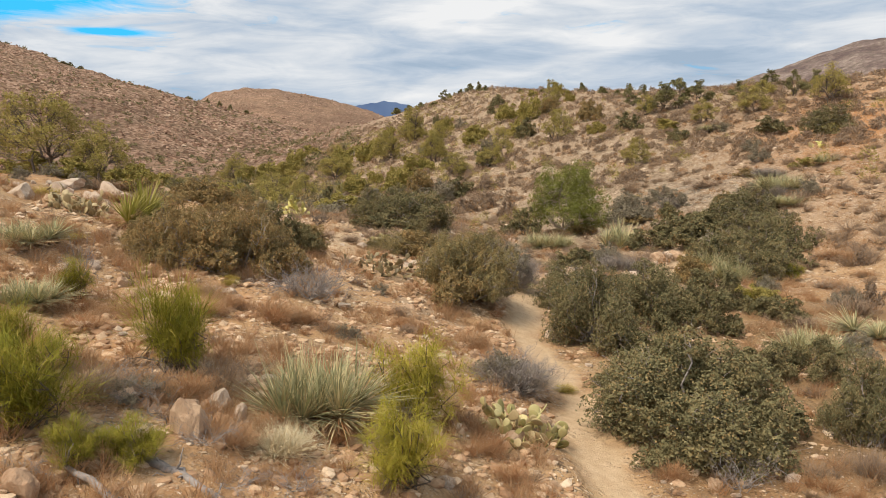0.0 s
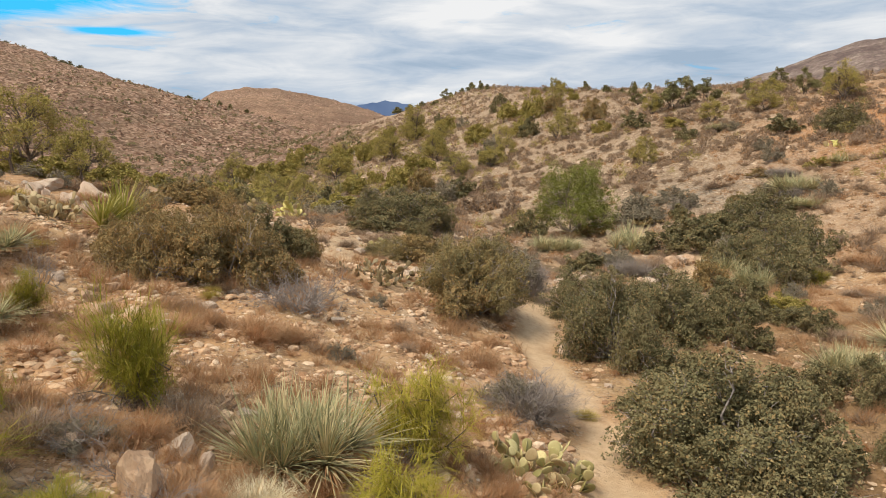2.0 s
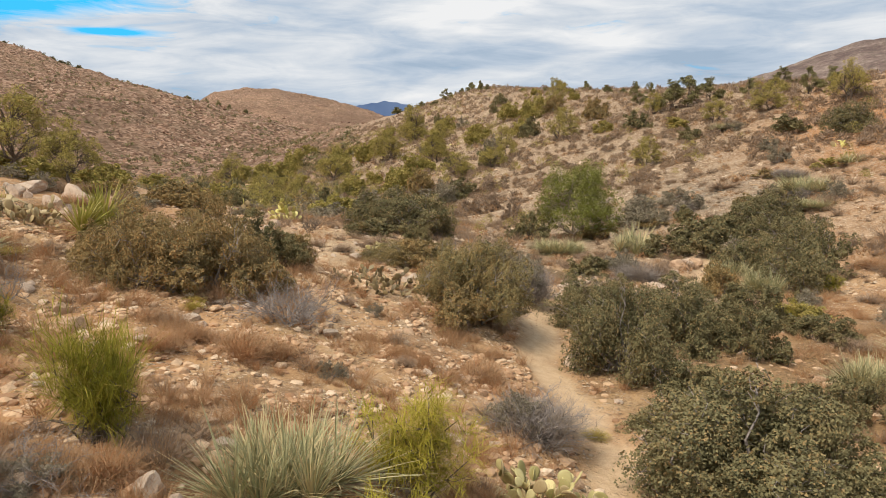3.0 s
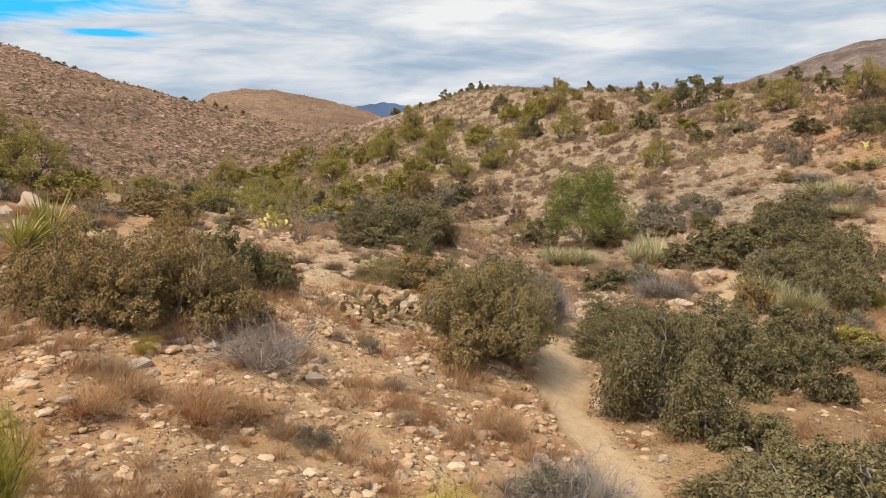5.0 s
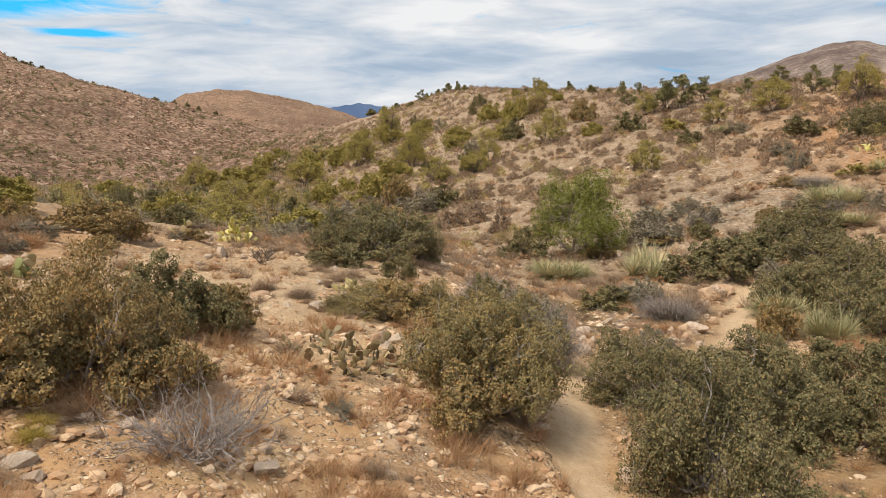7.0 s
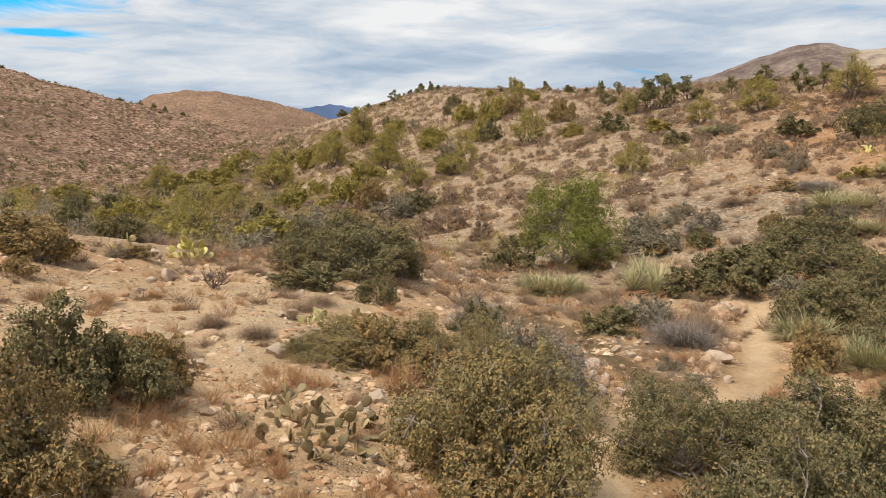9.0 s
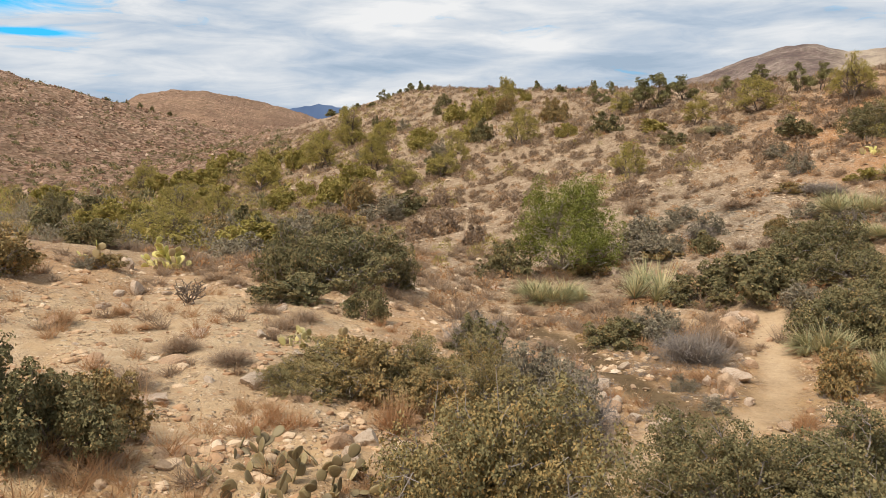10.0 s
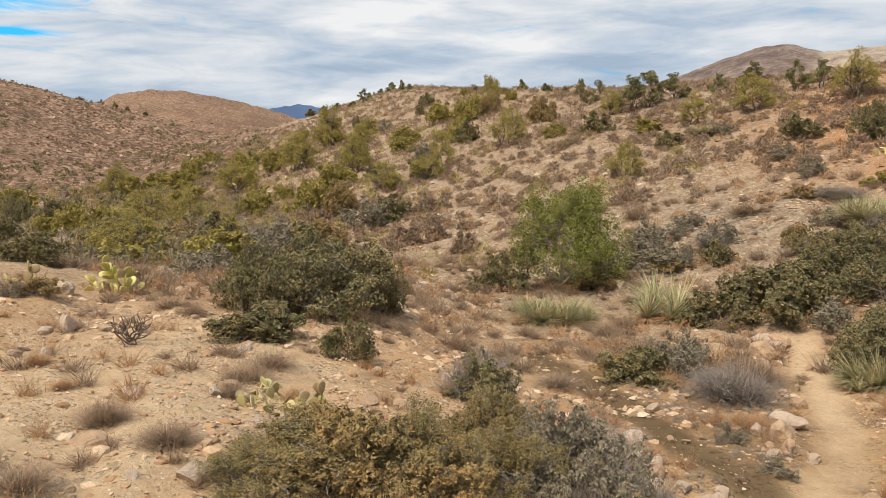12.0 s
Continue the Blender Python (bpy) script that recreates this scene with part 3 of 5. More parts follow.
def tuft_leaves(centres, sizes, count, length, width, rng, spread=0.42, flat=0.85, per=26):
    """Leaves in small domed tufts that sit apart on the lumps, each leaf lying on its tuft, with gaps into the shade between them."""
    n = max(1, count // per)
    which = rng.choice(len(sizes), n, p=sizes**2 / (sizes**2).sum())
    d = unit(rng.normal(size=(n, 3)) + (0, 0, 0.35))
    r = sizes[which] * spread * (0.5 + 0.9 * rng.rand(n))
    reach = 0.68 + 0.5 * rng.rand(n) + 0.35 * (rng.rand(n) < 0.1)
    heart = centres[which] + d * (sizes[which] * reach)[:, None] * (1, 1, flat)
    own = np.repeat(np.arange(n), per)
    m = len(own)
    e = unit(d[own] * 0.7 + (0, 0, 0.5) + rng.normal(size=(m, 3)) * 0.75)
    at = heart[own] + e * (r[own] * (0.5 + 0.55 * rng.rand(m)))[:, None]
    at[:, 2] = np.maximum(at[:, 2], 0.02)
    face = unit(e + rng.normal(size=(m, 3)) * 0.38)
    along = np.cross(face, rng.normal(size=(m, 3))) + e * 0.35
    return leaves(at, along, length * (0.7 + 0.6 * rng.rand(m)), width * (0.7 + 0.6 * rng.rand(m)), rng, face)


def bush_meshes(seed, width, height, count, leaf, mat, twig, lump_count=26, bare=0.0):
    """The crown and the stems of a rounded shrub of that size."""
    rng = np.random.RandomState(seed)
    c, s = lumps(lump_count * 2, width, height, rng)
    c[:, :2] *= min(1.0, 0.53 * width / np.percentile(np.hypot(c[:, 0], c[:, 1]) + 0.9 * s, 92))
    outer = tuft_leaves(c, s, count, leaf * 1.2, leaf * 1.15, rng)
    inner = lump_leaves(c * 0.88, s * 0.8, count // 6, leaf * 1.45, leaf * 1.25, rng, 0.15)
    core = lump_leaves(c * (0.66, 0.66, 0.62), s * 1.2, 300 + count // 6, leaf * 1.9, leaf * 1.6, rng, 0.1)
    stems = []
    for k in range(0, len(c), 2 if count > 4000 else 5):
        foot = (rng.normal(size=3) * (0.07, 0.07, 0)) * width
        tube, line = branch(foot - (0, 0, 0.06), c[k], width * 0.010, rng, 0.15, 4, 4)
        stems.append(tube)
        for _ in range(3):
            a = line[2 + rng.randint(3)]
            stems.append(branch(a, a + (unit(rng.normal(size=3) + (0, 0, 0.4)) * s[k] * (1.2 + 0.8 * rng.rand())), width * 0.0035, rng, 0.2, 2, 3)[0])
    for _ in range(int(bare * 60)):
        k = rng.randint(len(c))
        a = c[k] + unit(rng.normal(size=3)) * s[k] * 0.5
        stems.append(branch(a, a + unit(unit(c[k] - (0, 0, height * 0.2)) + rng.normal(size=3) * 0.6) * s[k] * 1.4, width * 0.0025, rng, 0.25, 3, 3)[0])
    return mesh_from("crown", [gather([outer, inner, core])], [mat]), mesh_from("woody_base", [gather(stems)], [twig])


STOCK = {}


def grow(kind, x, y, width, height, turn=0.0):
    """Sets a plant of a stocked kind at a place, at its own width and height."""
    if y > 20 and kind + "_far" in STOCK:
        kind += "_far"
    name, label, category, group, size, protos = STOCK[kind]
    me = protos[int(abs(x * 7.3 + y * 3.1)) % len(protos)]
    ob = thing(name, x, y, label, category, group)
    ob.scale = (width / size[0], width / size[0], height / size[1])
    ob.rotation_euler = (0, 0, turn or (x * 12.9 + y * 7.7) % 6.283)
    for part_name, data in me:
        part(part_name, data, ob)
    return ob


def stock(kind, name, label, category, group, size, protos):
    STOCK[kind] = (name, label, category, group, size, protos)


def bush_stock(kind, name, label, size, count, leaf, mat, twig=BARK, variants=3, lump_count=26, bare=0.0, group="", category="shrub", far=(0.42, 1.45)):
    for suffix, share, grown in (("", 1.0, 1.0), ("_far", *far)):
        made = []
        for k in range(variants):
            crown, stems = bush_meshes(hash_of(kind) + k, size[0], size[1], int(count * share), leaf * grown, mat, twig, lump_count, bare * share)
            made.append([("woody_base", stems), ("crown", crown)])
        stock(kind + suffix, name, label, category, group, size, made)


def hash_of(text):
    return sum(ord(c) * (k + 3) for k, c in enumerate(text)) % 9973


bush_stock("oak", "scrub_oak", "dark olive-green scrub oak bush with small stiff leaves", (2.6, 1.35), 32000, 0.027, OAK, GREY_TWIG, lump_count=34, bare=1.6, group="scrub oaks")
bush_stock("oak_m", "scrub_oak", "dark green rounded scrub oak bush on stony soil", (1.5, 0.9), 12000, 0.027, OAK, lump_count=22, bare=0.3, group="scrub oaks")
bush_stock("bronze", "scrub_oak", "bronze-brown scrub oak bush with drying leaves", (2.6, 1.25), 36000, 0.025, OAK_DRY, GREY_TWIG, lump_count=40, bare=1.6, group="scrub oaks")
bush_stock("bronze_m", "scrub_oak", "low bronze-brown scrub bush with drying leaves", (1.4, 0.8), 10500, 0.026, OAK_DRY, GREY_TWIG, lump_count=20, bare=0.6, group="scrub oaks")
bush_stock("mixed", "scrub_oak", "olive and bronze twiggy scrub oak beside the footpath", (2.6, 1.25), 42000, 0.024, OAK_TWIG, GREY_TWIG, variants=2, lump_count=42, bare=2.0, group="scrub oaks")
bush_stock("greyish", "grey_shrub", "grey-green thin-leaved shrub with bare twigs", (1.5, 0.9), 6500, 0.026, OAK_GREY, GREY_TWIG, lump_count=22, bare=1.6, group="grey shrubs")
bush_stock("twiggy", "twiggy_shrub", "olive-grey twiggy scrub with fine leaves and bare stems", (2.2, 1.1), 24000, 0.023, OAK_TWIG, GREY_TWIG, lump_count=36, bare=3.0, group="grey shrubs")
bush_stock("olive", "green_shrub", "olive-green feathery shrub on the slope", (1.6, 1.2), 5500, 0.045, OLIVE, BARK, lump_count=18, group="slope shrubs", far=(0.5, 1.4))
bush_stock("small_green", "green_shrub", "small dark green shrub on the slope", (1.4, 0.8), 3000, 0.05, OAK, BARK, lump_count=14, group="slope shrubs", far=(0.6, 1.2))
bush_stock("small_brown", "dry_shrub", "low dry brown shrub among stones", (0.9, 0.45), 1800, 0.036, MAUVE, GREY_TWIG, lump_count=12, group="dry shrubs", bare=0.5)


def dry_mesh(seed, width, height, count, mat):
    """A dense low dome of fine dry twigs."""
    rng = np.random.RandomState(seed)
    root = rng.normal(size=(count, 3)) * (width * 0.12, width * 0.12, 0)
    lean = unit(np.c_[root[:, :2] / width * 5 + rng.normal(size=(count, 2)) * 0.5, np.full(count, 0.75)])
    reach = np.minimum(height / np.maximum(lean[:, 2], 0.2), width * 0.5) * (0.55 + 0.5 * rng.rand(count))
    a = blades(root, lean, reach, 0.007, 0.12, rng, 2)
    tips = root + lean * reach[:, None] * (0.5 + 0.4 * rng.rand(count, 1))
    b = blades(tips, lean + rng.normal(size=(count, 3)) * 0.6, reach * 0.4, 0.006, 0.0, rng, 1)
    return mesh_from("twigs", [(*a, 0), (*b, 0)], [mat])


stock("mauve", "dry_shrub", "dry mauve-brown twiggy low shrub", "shrub", "dry shrubs", (0.8, 0.4), [[("foliage", dry_mesh(40 + k, 0.8, 0.4, 600, MAUVE))] for k in range(3)])
stock("straw", "grass_clump", "dry reddish-brown bunch grass clump", "grass", "grass clumps", (0.7, 0.45), [[("foliage", dry_mesh(50 + k, 0.7, 0.45, 700, STRAW))] for k in range(3)])
stock("cream_mat", "dead_mat", "cream-white dead sprigs in a low mat", "shrub", "", (0.8, 0.35), [[("foliage", dry_mesh(65, 0.8, 0.35, 1100, CREAM))]])
stock("lime_tuft", "low_shrub", "small ochre-yellow low shrub on gravel", "shrub", "low shrubs", (0.5, 0.35), [[("foliage", dry_mesh(60 + k, 0.5, 0.35, 600, OCHRE))] for k in range(2)])


def sotol_meshes(seed, width, height, rosettes, count, mat, wide=0.024):
    rng = np.random.RandomState(seed)
    live, dead = [], []
    for k in range(rosettes):
        a, far = k * 2.4 + rng.rand(), (0.0 if rosettes == 1 else width * 0.36 * math.sqrt((k + 0.5) / rosettes))
        foot = np.array([math.cos(a) * far, math.sin(a) * far, height * 0.1])
        n = count // rosettes
        axis = unit(np.array([foot[0] / width * 3.0, foot[1] / width * 3.0, 1.0]) + rng.normal(size=3) * (0.75, 0.75, 0.12))
        d = unit(axis * (0.55 + 0.5 * rng.rand()) + rng.normal(size=(n, 3)) * 0.62)
        d[:, 2] = np.abs(d[:, 2]) + 0.05
        size = height * (0.68 + 0.45 * rng.rand())
        live.append(blades(foot + d * 0.03, d, size * (0.55 + 0.6 * rng.rand(n)), wide, 0.03 + 0.24 * rng.rand(n) ** 1.5, rng, 4))
        m = n // 2
        d = unit(np.c_[rng.normal(size=(m, 2)), np.full(m, 0.12)])
        dead.append(blades(foot + d * 0.02, d, height * (0.4 + 0.35 * rng.rand(m)), 0.02, 0.25, rng, 3))
    return [("rosette", mesh_from("blades", [gather(live)], [mat])), ("dead_skirt", mesh_from("dead_skirt", [gather(dead)], [STRAW]))]


stock("sotol", "sotol", "pale grey-green sotol clump of long narrow blades", "sotol", "sotols", (1.6, 0.85), [sotol_meshes(70 + k, 1.6, 0.85, 14, 1400, BLADE) for k in range(2)])
stock("sotol_one", "sotol", "pale green single sotol rosette of narrow blades", "sotol", "sotols", (1.1, 0.7), [sotol_meshes(75 + k, 1.1, 0.7, 3, 420, BLADE) for k in range(2)])
stock("sotol_lime", "sotol", "yellow-green sotol rosette of stiff blades on stones", "sotol", "sotols", (1.3, 0.75), [sotol_meshes(80, 1.3, 0.75, 2, 380, BLADE_LIME, 0.034)])


def broom_meshes(seed, width, height, tufts, count, mat, droop=0.15, loose=0.34):
    """A broom-like shrub: dark forked stems below, loose upright plumes of very thin twigs above."""
    rng = np.random.RandomState(seed)
    wood, twigs = [], []
    n = max(6, count // (tufts * 9))
    for k in range(tufts):
        a, lean = k * 2.4 + 0.5 * rng.normal(), math.sqrt((k + 0.5) / tufts)
        out = width * (0.03 + 0.34 * lean) * (0.6 + 0.6 * rng.rand())
        high = height * (1.0 - 0.45 * lean**1.5) * (0.5 + 0.5 * rng.rand())
        top = np.array([math.cos(a) * out, math.sin(a) * out, high * 0.85])
        tube, line = branch(rng.normal(size=3) * (0.05, 0.05, 0) * width - (0, 0, 0.05), top, 0.011, rng, 0.2, 5, 4)
        wood.append(tube)
        for _ in range(5):
            b = line[1 + rng.randint(4)]
            wood.append(branch(b, b + unit(rng.normal(size=3) + (0, 0, 0.5)) * width * 0.22, 0.004, rng, 0.3, 3, 3)[0])
        for s in range(9):
            share = 0.40 + 0.62 * s / 8
            at = line[0] + (line[-1] - line[0]) * share + rng.normal(size=3) * width * 0.05
            lead = unit((math.cos(a) * 0.3, math.sin(a) * 0.3, 0.85) + rng.normal(size=3) * 0.4)
            d = unit(lead + rng.normal(size=(n, 3)) * loose)
            root = at + rng.normal(size=(n, 3)) * width * 0.035
            reach = height * (0.07 + 0.17 * rng.rand(n)) * (0.7 + 0.5 * share)
            twigs.append(blades(root, d, reach, 0.006, droop * (0.3 + rng.rand(n)), rng, 2))
            twigs.append(blades(root + d * reach[:, None] * 0.4, d + rng.normal(size=(n, 3)) * 0.4, reach * 0.7, 0.005, droop * (0.3 + rng.rand(n)), rng, 1))
    return [("woody_base", mesh_from("stems", [gather(wood)], [BARK])), ("foliage", mesh_from("foliage", [gather(twigs)], [mat]))]


stock("broom", "broom_shrub", "green broom-like shrub of thin upright twigs", "shrub", "broom shrubs", (1.0, 1.2), [broom_meshes(90 + k, 1.0, 1.2, 17, 3300, SPRAY) for k in range(3)])
stock("broom_lime", "broom_shrub", "yellow-green broom-like shrub with drooping thin twigs", "shrub", "broom shrubs", (0.9, 1.1), [broom_meshes(95 + k, 0.9, 1.1, 14, 3000, LIME, 0.5, 0.45) for k in range(2)])


def dead_meshes(seed, width, height):
    rng = np.random.RandomState(seed)
    out = []

    def fork(at, d, reach, thick, depth):
        end = at + d * reach
        tube, line = branch(at, end, thick, rng, 0.14, 3, 4 if depth > 1 else 3, 0.55)
        out.append(tube)
        if depth:
            for _ in range(3):
                a = line[1 + rng.randint(3)]
                fork(a, unit(d + rng.normal(size=3) * 0.65 + (0, 0, 0.05)), reach * (0.5 + 0.25 * rng.rand()), thick * 0.55, depth - 1)

    for k in range(12):
        a = k * 0.9 + rng.rand()
        fork(np.array([0, 0, -0.04]), unit(np.array([math.cos(a) * width, math.sin(a) * width, height * (0.7 + 0.9 * rng.rand())])), max(width, height) * 0.40, 0.013, 3)
    return [("branchwork", mesh_from("branches", [gather(out)], [GREY_TWIG]))]


stock("grey_dome", "grey_shrub", "dense grey dome of fine leafless twigs", "shrub", "grey shrubs", (1.2, 0.7), [dead_meshes(107 + k, 1.1, 0.7) + [("foliage", dry_mesh(67 + k, 1.2, 0.7, 2200, ASHEN))] for k in range(2)])
stock("dead", "dead_shrub", "bare grey dead shrub of tangled branches", "shrub", "dead shrubs", (1.4, 0.8), [dead_meshes(100 + k, 1.4, 0.8) for k in range(3)])


def tree_meshes(seed, width, height, count, leaf, mat, bark, trunks=2, low=0.28, lump_count=40, open_crown=0.0):
    rng = np.random.RandomState(seed)
    c, s = lumps(lump_count, width, height * (1 - low * 0.6), rng, 0.2)
    c[:, 2] += height * low * 0.6
    s = s * (1.25 - 0.25 * open_crown)
    wood, knots = [], []
    for k in range(trunks):
        a = k * 6.283 / trunks + rng.rand()
        foot = np.array([math.cos(a), math.sin(a), 0]) * 0.05 * width * (trunks > 1) - (0, 0, 0.1)
        top = np.array([math.cos(a) * width * 0.14, math.sin(a) * width * 0.14, height * 0.55])
        tube, line = branch(foot, top, width * 0.019, rng, 0.14, 6, 7, 0.45)
        wood.append(tube)
        knots += list(line[2:])
    knots = np.array(knots)
    for k in range(lump_count):
        a = knots[np.argmin(np.linalg.norm(knots - c[k] + (0, 0, height * 0.2), axis=1))]
        tube, line = branch(a, c[k], width * 0.007, rng, 0.12, 4, 4)
        wood.append(tube)
        for _ in range(3):
            b = line[2 + rng.randint(3)]
            wood.append(branch(b, b + unit(rng.normal(size=3) + (0, 0, 0.3)) * s[k], width * 0.004, rng, 0.2, 2, 3)[0])
    outer = tuft_leaves(c, s, count, leaf * 1.1, leaf * 0.7, rng, 0.5, 0.9, 22)
    inner = lump_leaves(c * (0.75, 0.75, 0.92), s, 700 + count // 30, width * 0.045, width * 0.025, rng, 0.1)
    crown = gather([outer, inner]) if open_crown < 0.5 else (*outer, 0)
    return [("trunk", mesh_from("trunk", [gather(wood)], [bark])), ("crown", mesh_from("crown", [crown], [mat]))]


stock("green_tree", "green_tree", "dense rounded green tree with pale forked trunks", "tree", "", (3.4, 3.0), [tree_meshes(110, 3.4, 3.0, 30000, 0.055, JUNIPER, PALE_BARK, 3, 0.14, 130)])
stock("mesquite", "mesquite_tree", "olive-green open-crowned tree with dark branches", "tree", "valley trees", (3.6, 3.4), [tree_meshes(115 + k, 3.6, 3.4, 14000, 0.07, OLIVE, BARK, 3, 0.16, 80, 0.5) for k in range(2)])
stock("sapling", "young_tree", "small feathery yellow-green tree on the slope", "tree", "slope trees", (2.0, 2.3), [tree_meshes(120 + k, 2.0, 2.3, 9500, 0.05, OLIVE, BARK, 2, 0.06, 56, 0.3) for k in range(3)])
stock("ridge", "ridge_tree", "dark green juniper on the skyline of the ridge", "tree", "ridge trees", (1.8, 2.4), [tree_meshes(130 + k, 1.8, 2.4, 4200, 0.09, RIDGE, BARK, 3, 0.05, 36, 0.35) for k in range(4)])
bush_stock("ridge_bush", "ridge_shrub", "dark green shrub on the skyline of the ridge", (1.6, 1.5), 1800, 0.09, RIDGE, BARK, lump_count=12, group="ridge shrubs", far=(1.0, 1.0))
bush_stock("crest_shrub", "crest_shrub", "dark juniper shrub on the crest of the far hill", (3.0, 2.4), 420, 0.28, OAK, lump_count=9, group="far crest shrubs", far=(1.0, 1.0))


def pad_shape():
    bm = bmesh.new()
    bmesh.ops.create_uvsphere(bm, u_segments=10, v_segments=7, radius=0.5)
    v = np.array([a.co[:] for a in bm.verts])
    f = [[a.index for a in b.verts] for b in bm.faces]
    bm.free()
    v = v * (1, 0.16, 1.25) + (0, 0, 0.6)
    v[:, 0] *= 0.72 + 0.42 * np.clip(v[:, 2], 0, 1)
    quads, tris = [q for q in f if len(q) == 4], [q for q in f if len(q) == 3]
    return v, quads, tris


def pad_mesh(mat):
    v, quads, tris = pad_shape()
    return mesh_from("pad", [(v, quads, 0), (np.zeros((0, 3)), np.array(tris) - len(v), 0)], [mat], True)


PAD_MESH = {"pale": pad_mesh(PAD), "brown": pad_mesh(PAD_BROWN), "bright": pad_mesh(PAD_BRIGHT), "withered": pad_mesh(PAD_DARK), "green": pad_mesh(PAD_GREEN)}


def prickly_pear(x, y, width, height, look_of, count, size, label, seed):
    """Pads growing out of pads, each an object of its own."""
    rng = np.random.RandomState(seed)
    ob = thing("prickly_pear", x, y, label, "cactus", "prickly pears")
    feet = max(5, count // 4)
    turn, out = np.arange(feet) * 2.4, np.sqrt((np.arange(feet) + 0.5) / feet) * width * 0.42
    tips = []
    for a, b in zip(np.cos(turn) * out, np.sin(turn) * out):
        tips.append((np.array([a, b, z_at(x + a, y + b) - ob.location.z - 0.02]), np.array([a / width * 1.5, b / width * 1.5, 0.8])))
    for k in range(count):
        at, d = tips[k] if k < feet else tips[rng.randint(len(tips))]
        up = Vector(unit(unit(d) + rng.normal(size=3) * 0.45)).normalized()
        s = size * (0.75 + 0.5 * rng.rand())
        kind = look_of if look_of == "withered" or rng.rand() > 0.3 else "brown"
        if look_of == "withered" and rng.rand() < 0.04:
            kind = "brown"
        pad = part("pad", PAD_MESH[kind], ob)
        turned = up.to_track_quat("Z", "Y").to_matrix().to_4x4() @ Matrix.Rotation(rng.rand() * 6.283, 4, "Z")
        pad.matrix_basis = Matrix.Translation(at) @ turned @ Matrix.Scale(s, 4)
        end = at + np.array(up) * s * 1.12
        if end[2] < height - size * 0.7 and np.hypot(end[0], end[1]) < width * 0.5:
            tips.append((end, np.array(up) + (0, 0, 0.1)))
    return ob


def cholla(x, y, width, height, seed):
    rng = np.random.RandomState(seed)
    ob = thing("cholla", x, y, "small dark branching cholla cactus on bare ground", "cactus")
    for k in range(9):
        a = k * 0.7 + 0.4 * rng.normal()
        start = np.array([0, 0, height * 0.1 * (k % 3)])
        mid = np.array([math.cos(a) * width * 0.28, math.sin(a) * width * 0.28, height * (0.3 + 0.25 * rng.rand())])
        tube, line = branch(start - (0, 0, 0.03), mid, 0.012, rng, 0.25, 4, 5, 0.8)
        tips = [tube]
        for _ in range(4):
            tips.append(branch(line[2 + rng.randint(3)], mid + unit(rng.normal(size=3) + (0, 0, 0.8)) * height * (0.2 + 0.3 * rng.rand()), 0.0085, rng, 0.25, 3, 5, 0.7)[0])
        part("joint", mesh_from("joint", [gather(tips)], [BARK]), ob)
    return ob


STONES = [mesh_from("stone", [(*stone_shape(200 + k, 3), 0)], [STONE]) for k in range(6)]
PALE_STONES = [mesh_from("stone", [(*stone_shape(210 + k, 3), 0)], [PALE_STONE]) for k in range(5)]


def boulder(x, y, width, height, label="tan weathered boulder half sunk in the ground", pale=False, turn=None):
    kind = PALE_STONES if pale else STONES
    k = int(abs(x * 17 + y * 5)) % len(kind)
    ob = new("boulder", kind[k])
    top = max(v.co.z for v in kind[k].vertices)
    ob.location = (x, y, z_at(x, y) - 0.25 * height - 0.01)
    ob.scale = (width, width * 0.9, height * 1.28 / top)
    ob.rotation_euler = (0, 0, turn if turn is not None else (x * 3.7 + y * 9.1) % 6.283)
    return tagged(ob, label, "boulder", "boulders")


def log(x, y, length, turn, seed, thick=0.06):
    rng = np.random.RandomState(seed)
    c, s = math.cos(turn), math.sin(turn)
    p = np.array([[c * length * (k / 6 - 0.5), s * length * (k / 6 - 0.5), 0] for k in range(7)]) + rng.normal(size=(7, 3)) * 0.03
    z = ground_height(x + p[:, 0], y + p[:, 1])
    base = float(z.mean())
    p[:, 2] = z - base + thick * 0.7
    tubes = [limb(p, thick * np.array([0.6, 1, 1, 0.9, 0.75, 0.55, 0.2]), 7)]
    for _ in range(5):
        a = p[1 + rng.randint(5)]
        tubes.append(branch(a, a + unit(rng.normal(size=3) + (0, 0, 0.5)) * length * 0.25, thick * 0.35, rng, 0.2, 3, 4)[0])
    ob = new("fallen_branch", mesh_from("fallen_branch", [gather(tubes)], [GREY_TWIG], True))
    ob.location = (x, y, base)
    return tagged(ob, "weathered grey fallen branch lying on the ground", "branch")


# ---- the plants and boulders, near to far ----
grow("oak", 3.30, 10.00, 2.72, 1.28)
grow("oak", 2.96, 14.69, 2.01, 1.46)
grow("oak_m", 4.58, 16.20, 1.47, 1.10)
grow("oak_m", 5.45, 15.83, 1.34, 0.95)
grow("oak_m", 3.82, 13.36, 1.26, 0.56)
grow("oak_m", 5.19, 12.38, 1.11, 0.73)
grow("oak", 5.73, 9.95, 1.28, 1.21)
grow("oak_m", 6.13, 12.50, 1.03, 0.65)
grow("oak_m", 7.32, 16.92, 1.25, 0.59)
grow("olive", 7.54, 18.41, 1.22, 0.53)
grow("grey_dome", 1.02, 11.22, 1.30, 0.62)
grow("greyish", 0.85, 11.30, 0.80, 0.50)
grow("dead", 3.42, 8.51, 0.71, 0.49)
grow("mixed", 0.44, 15.85, 2.15, 1.32)
grow("bronze_m", -0.71, 19.01, 1.37, 0.75)
grow("greyish", 1.69, 19.06, 1.17, 0.94)
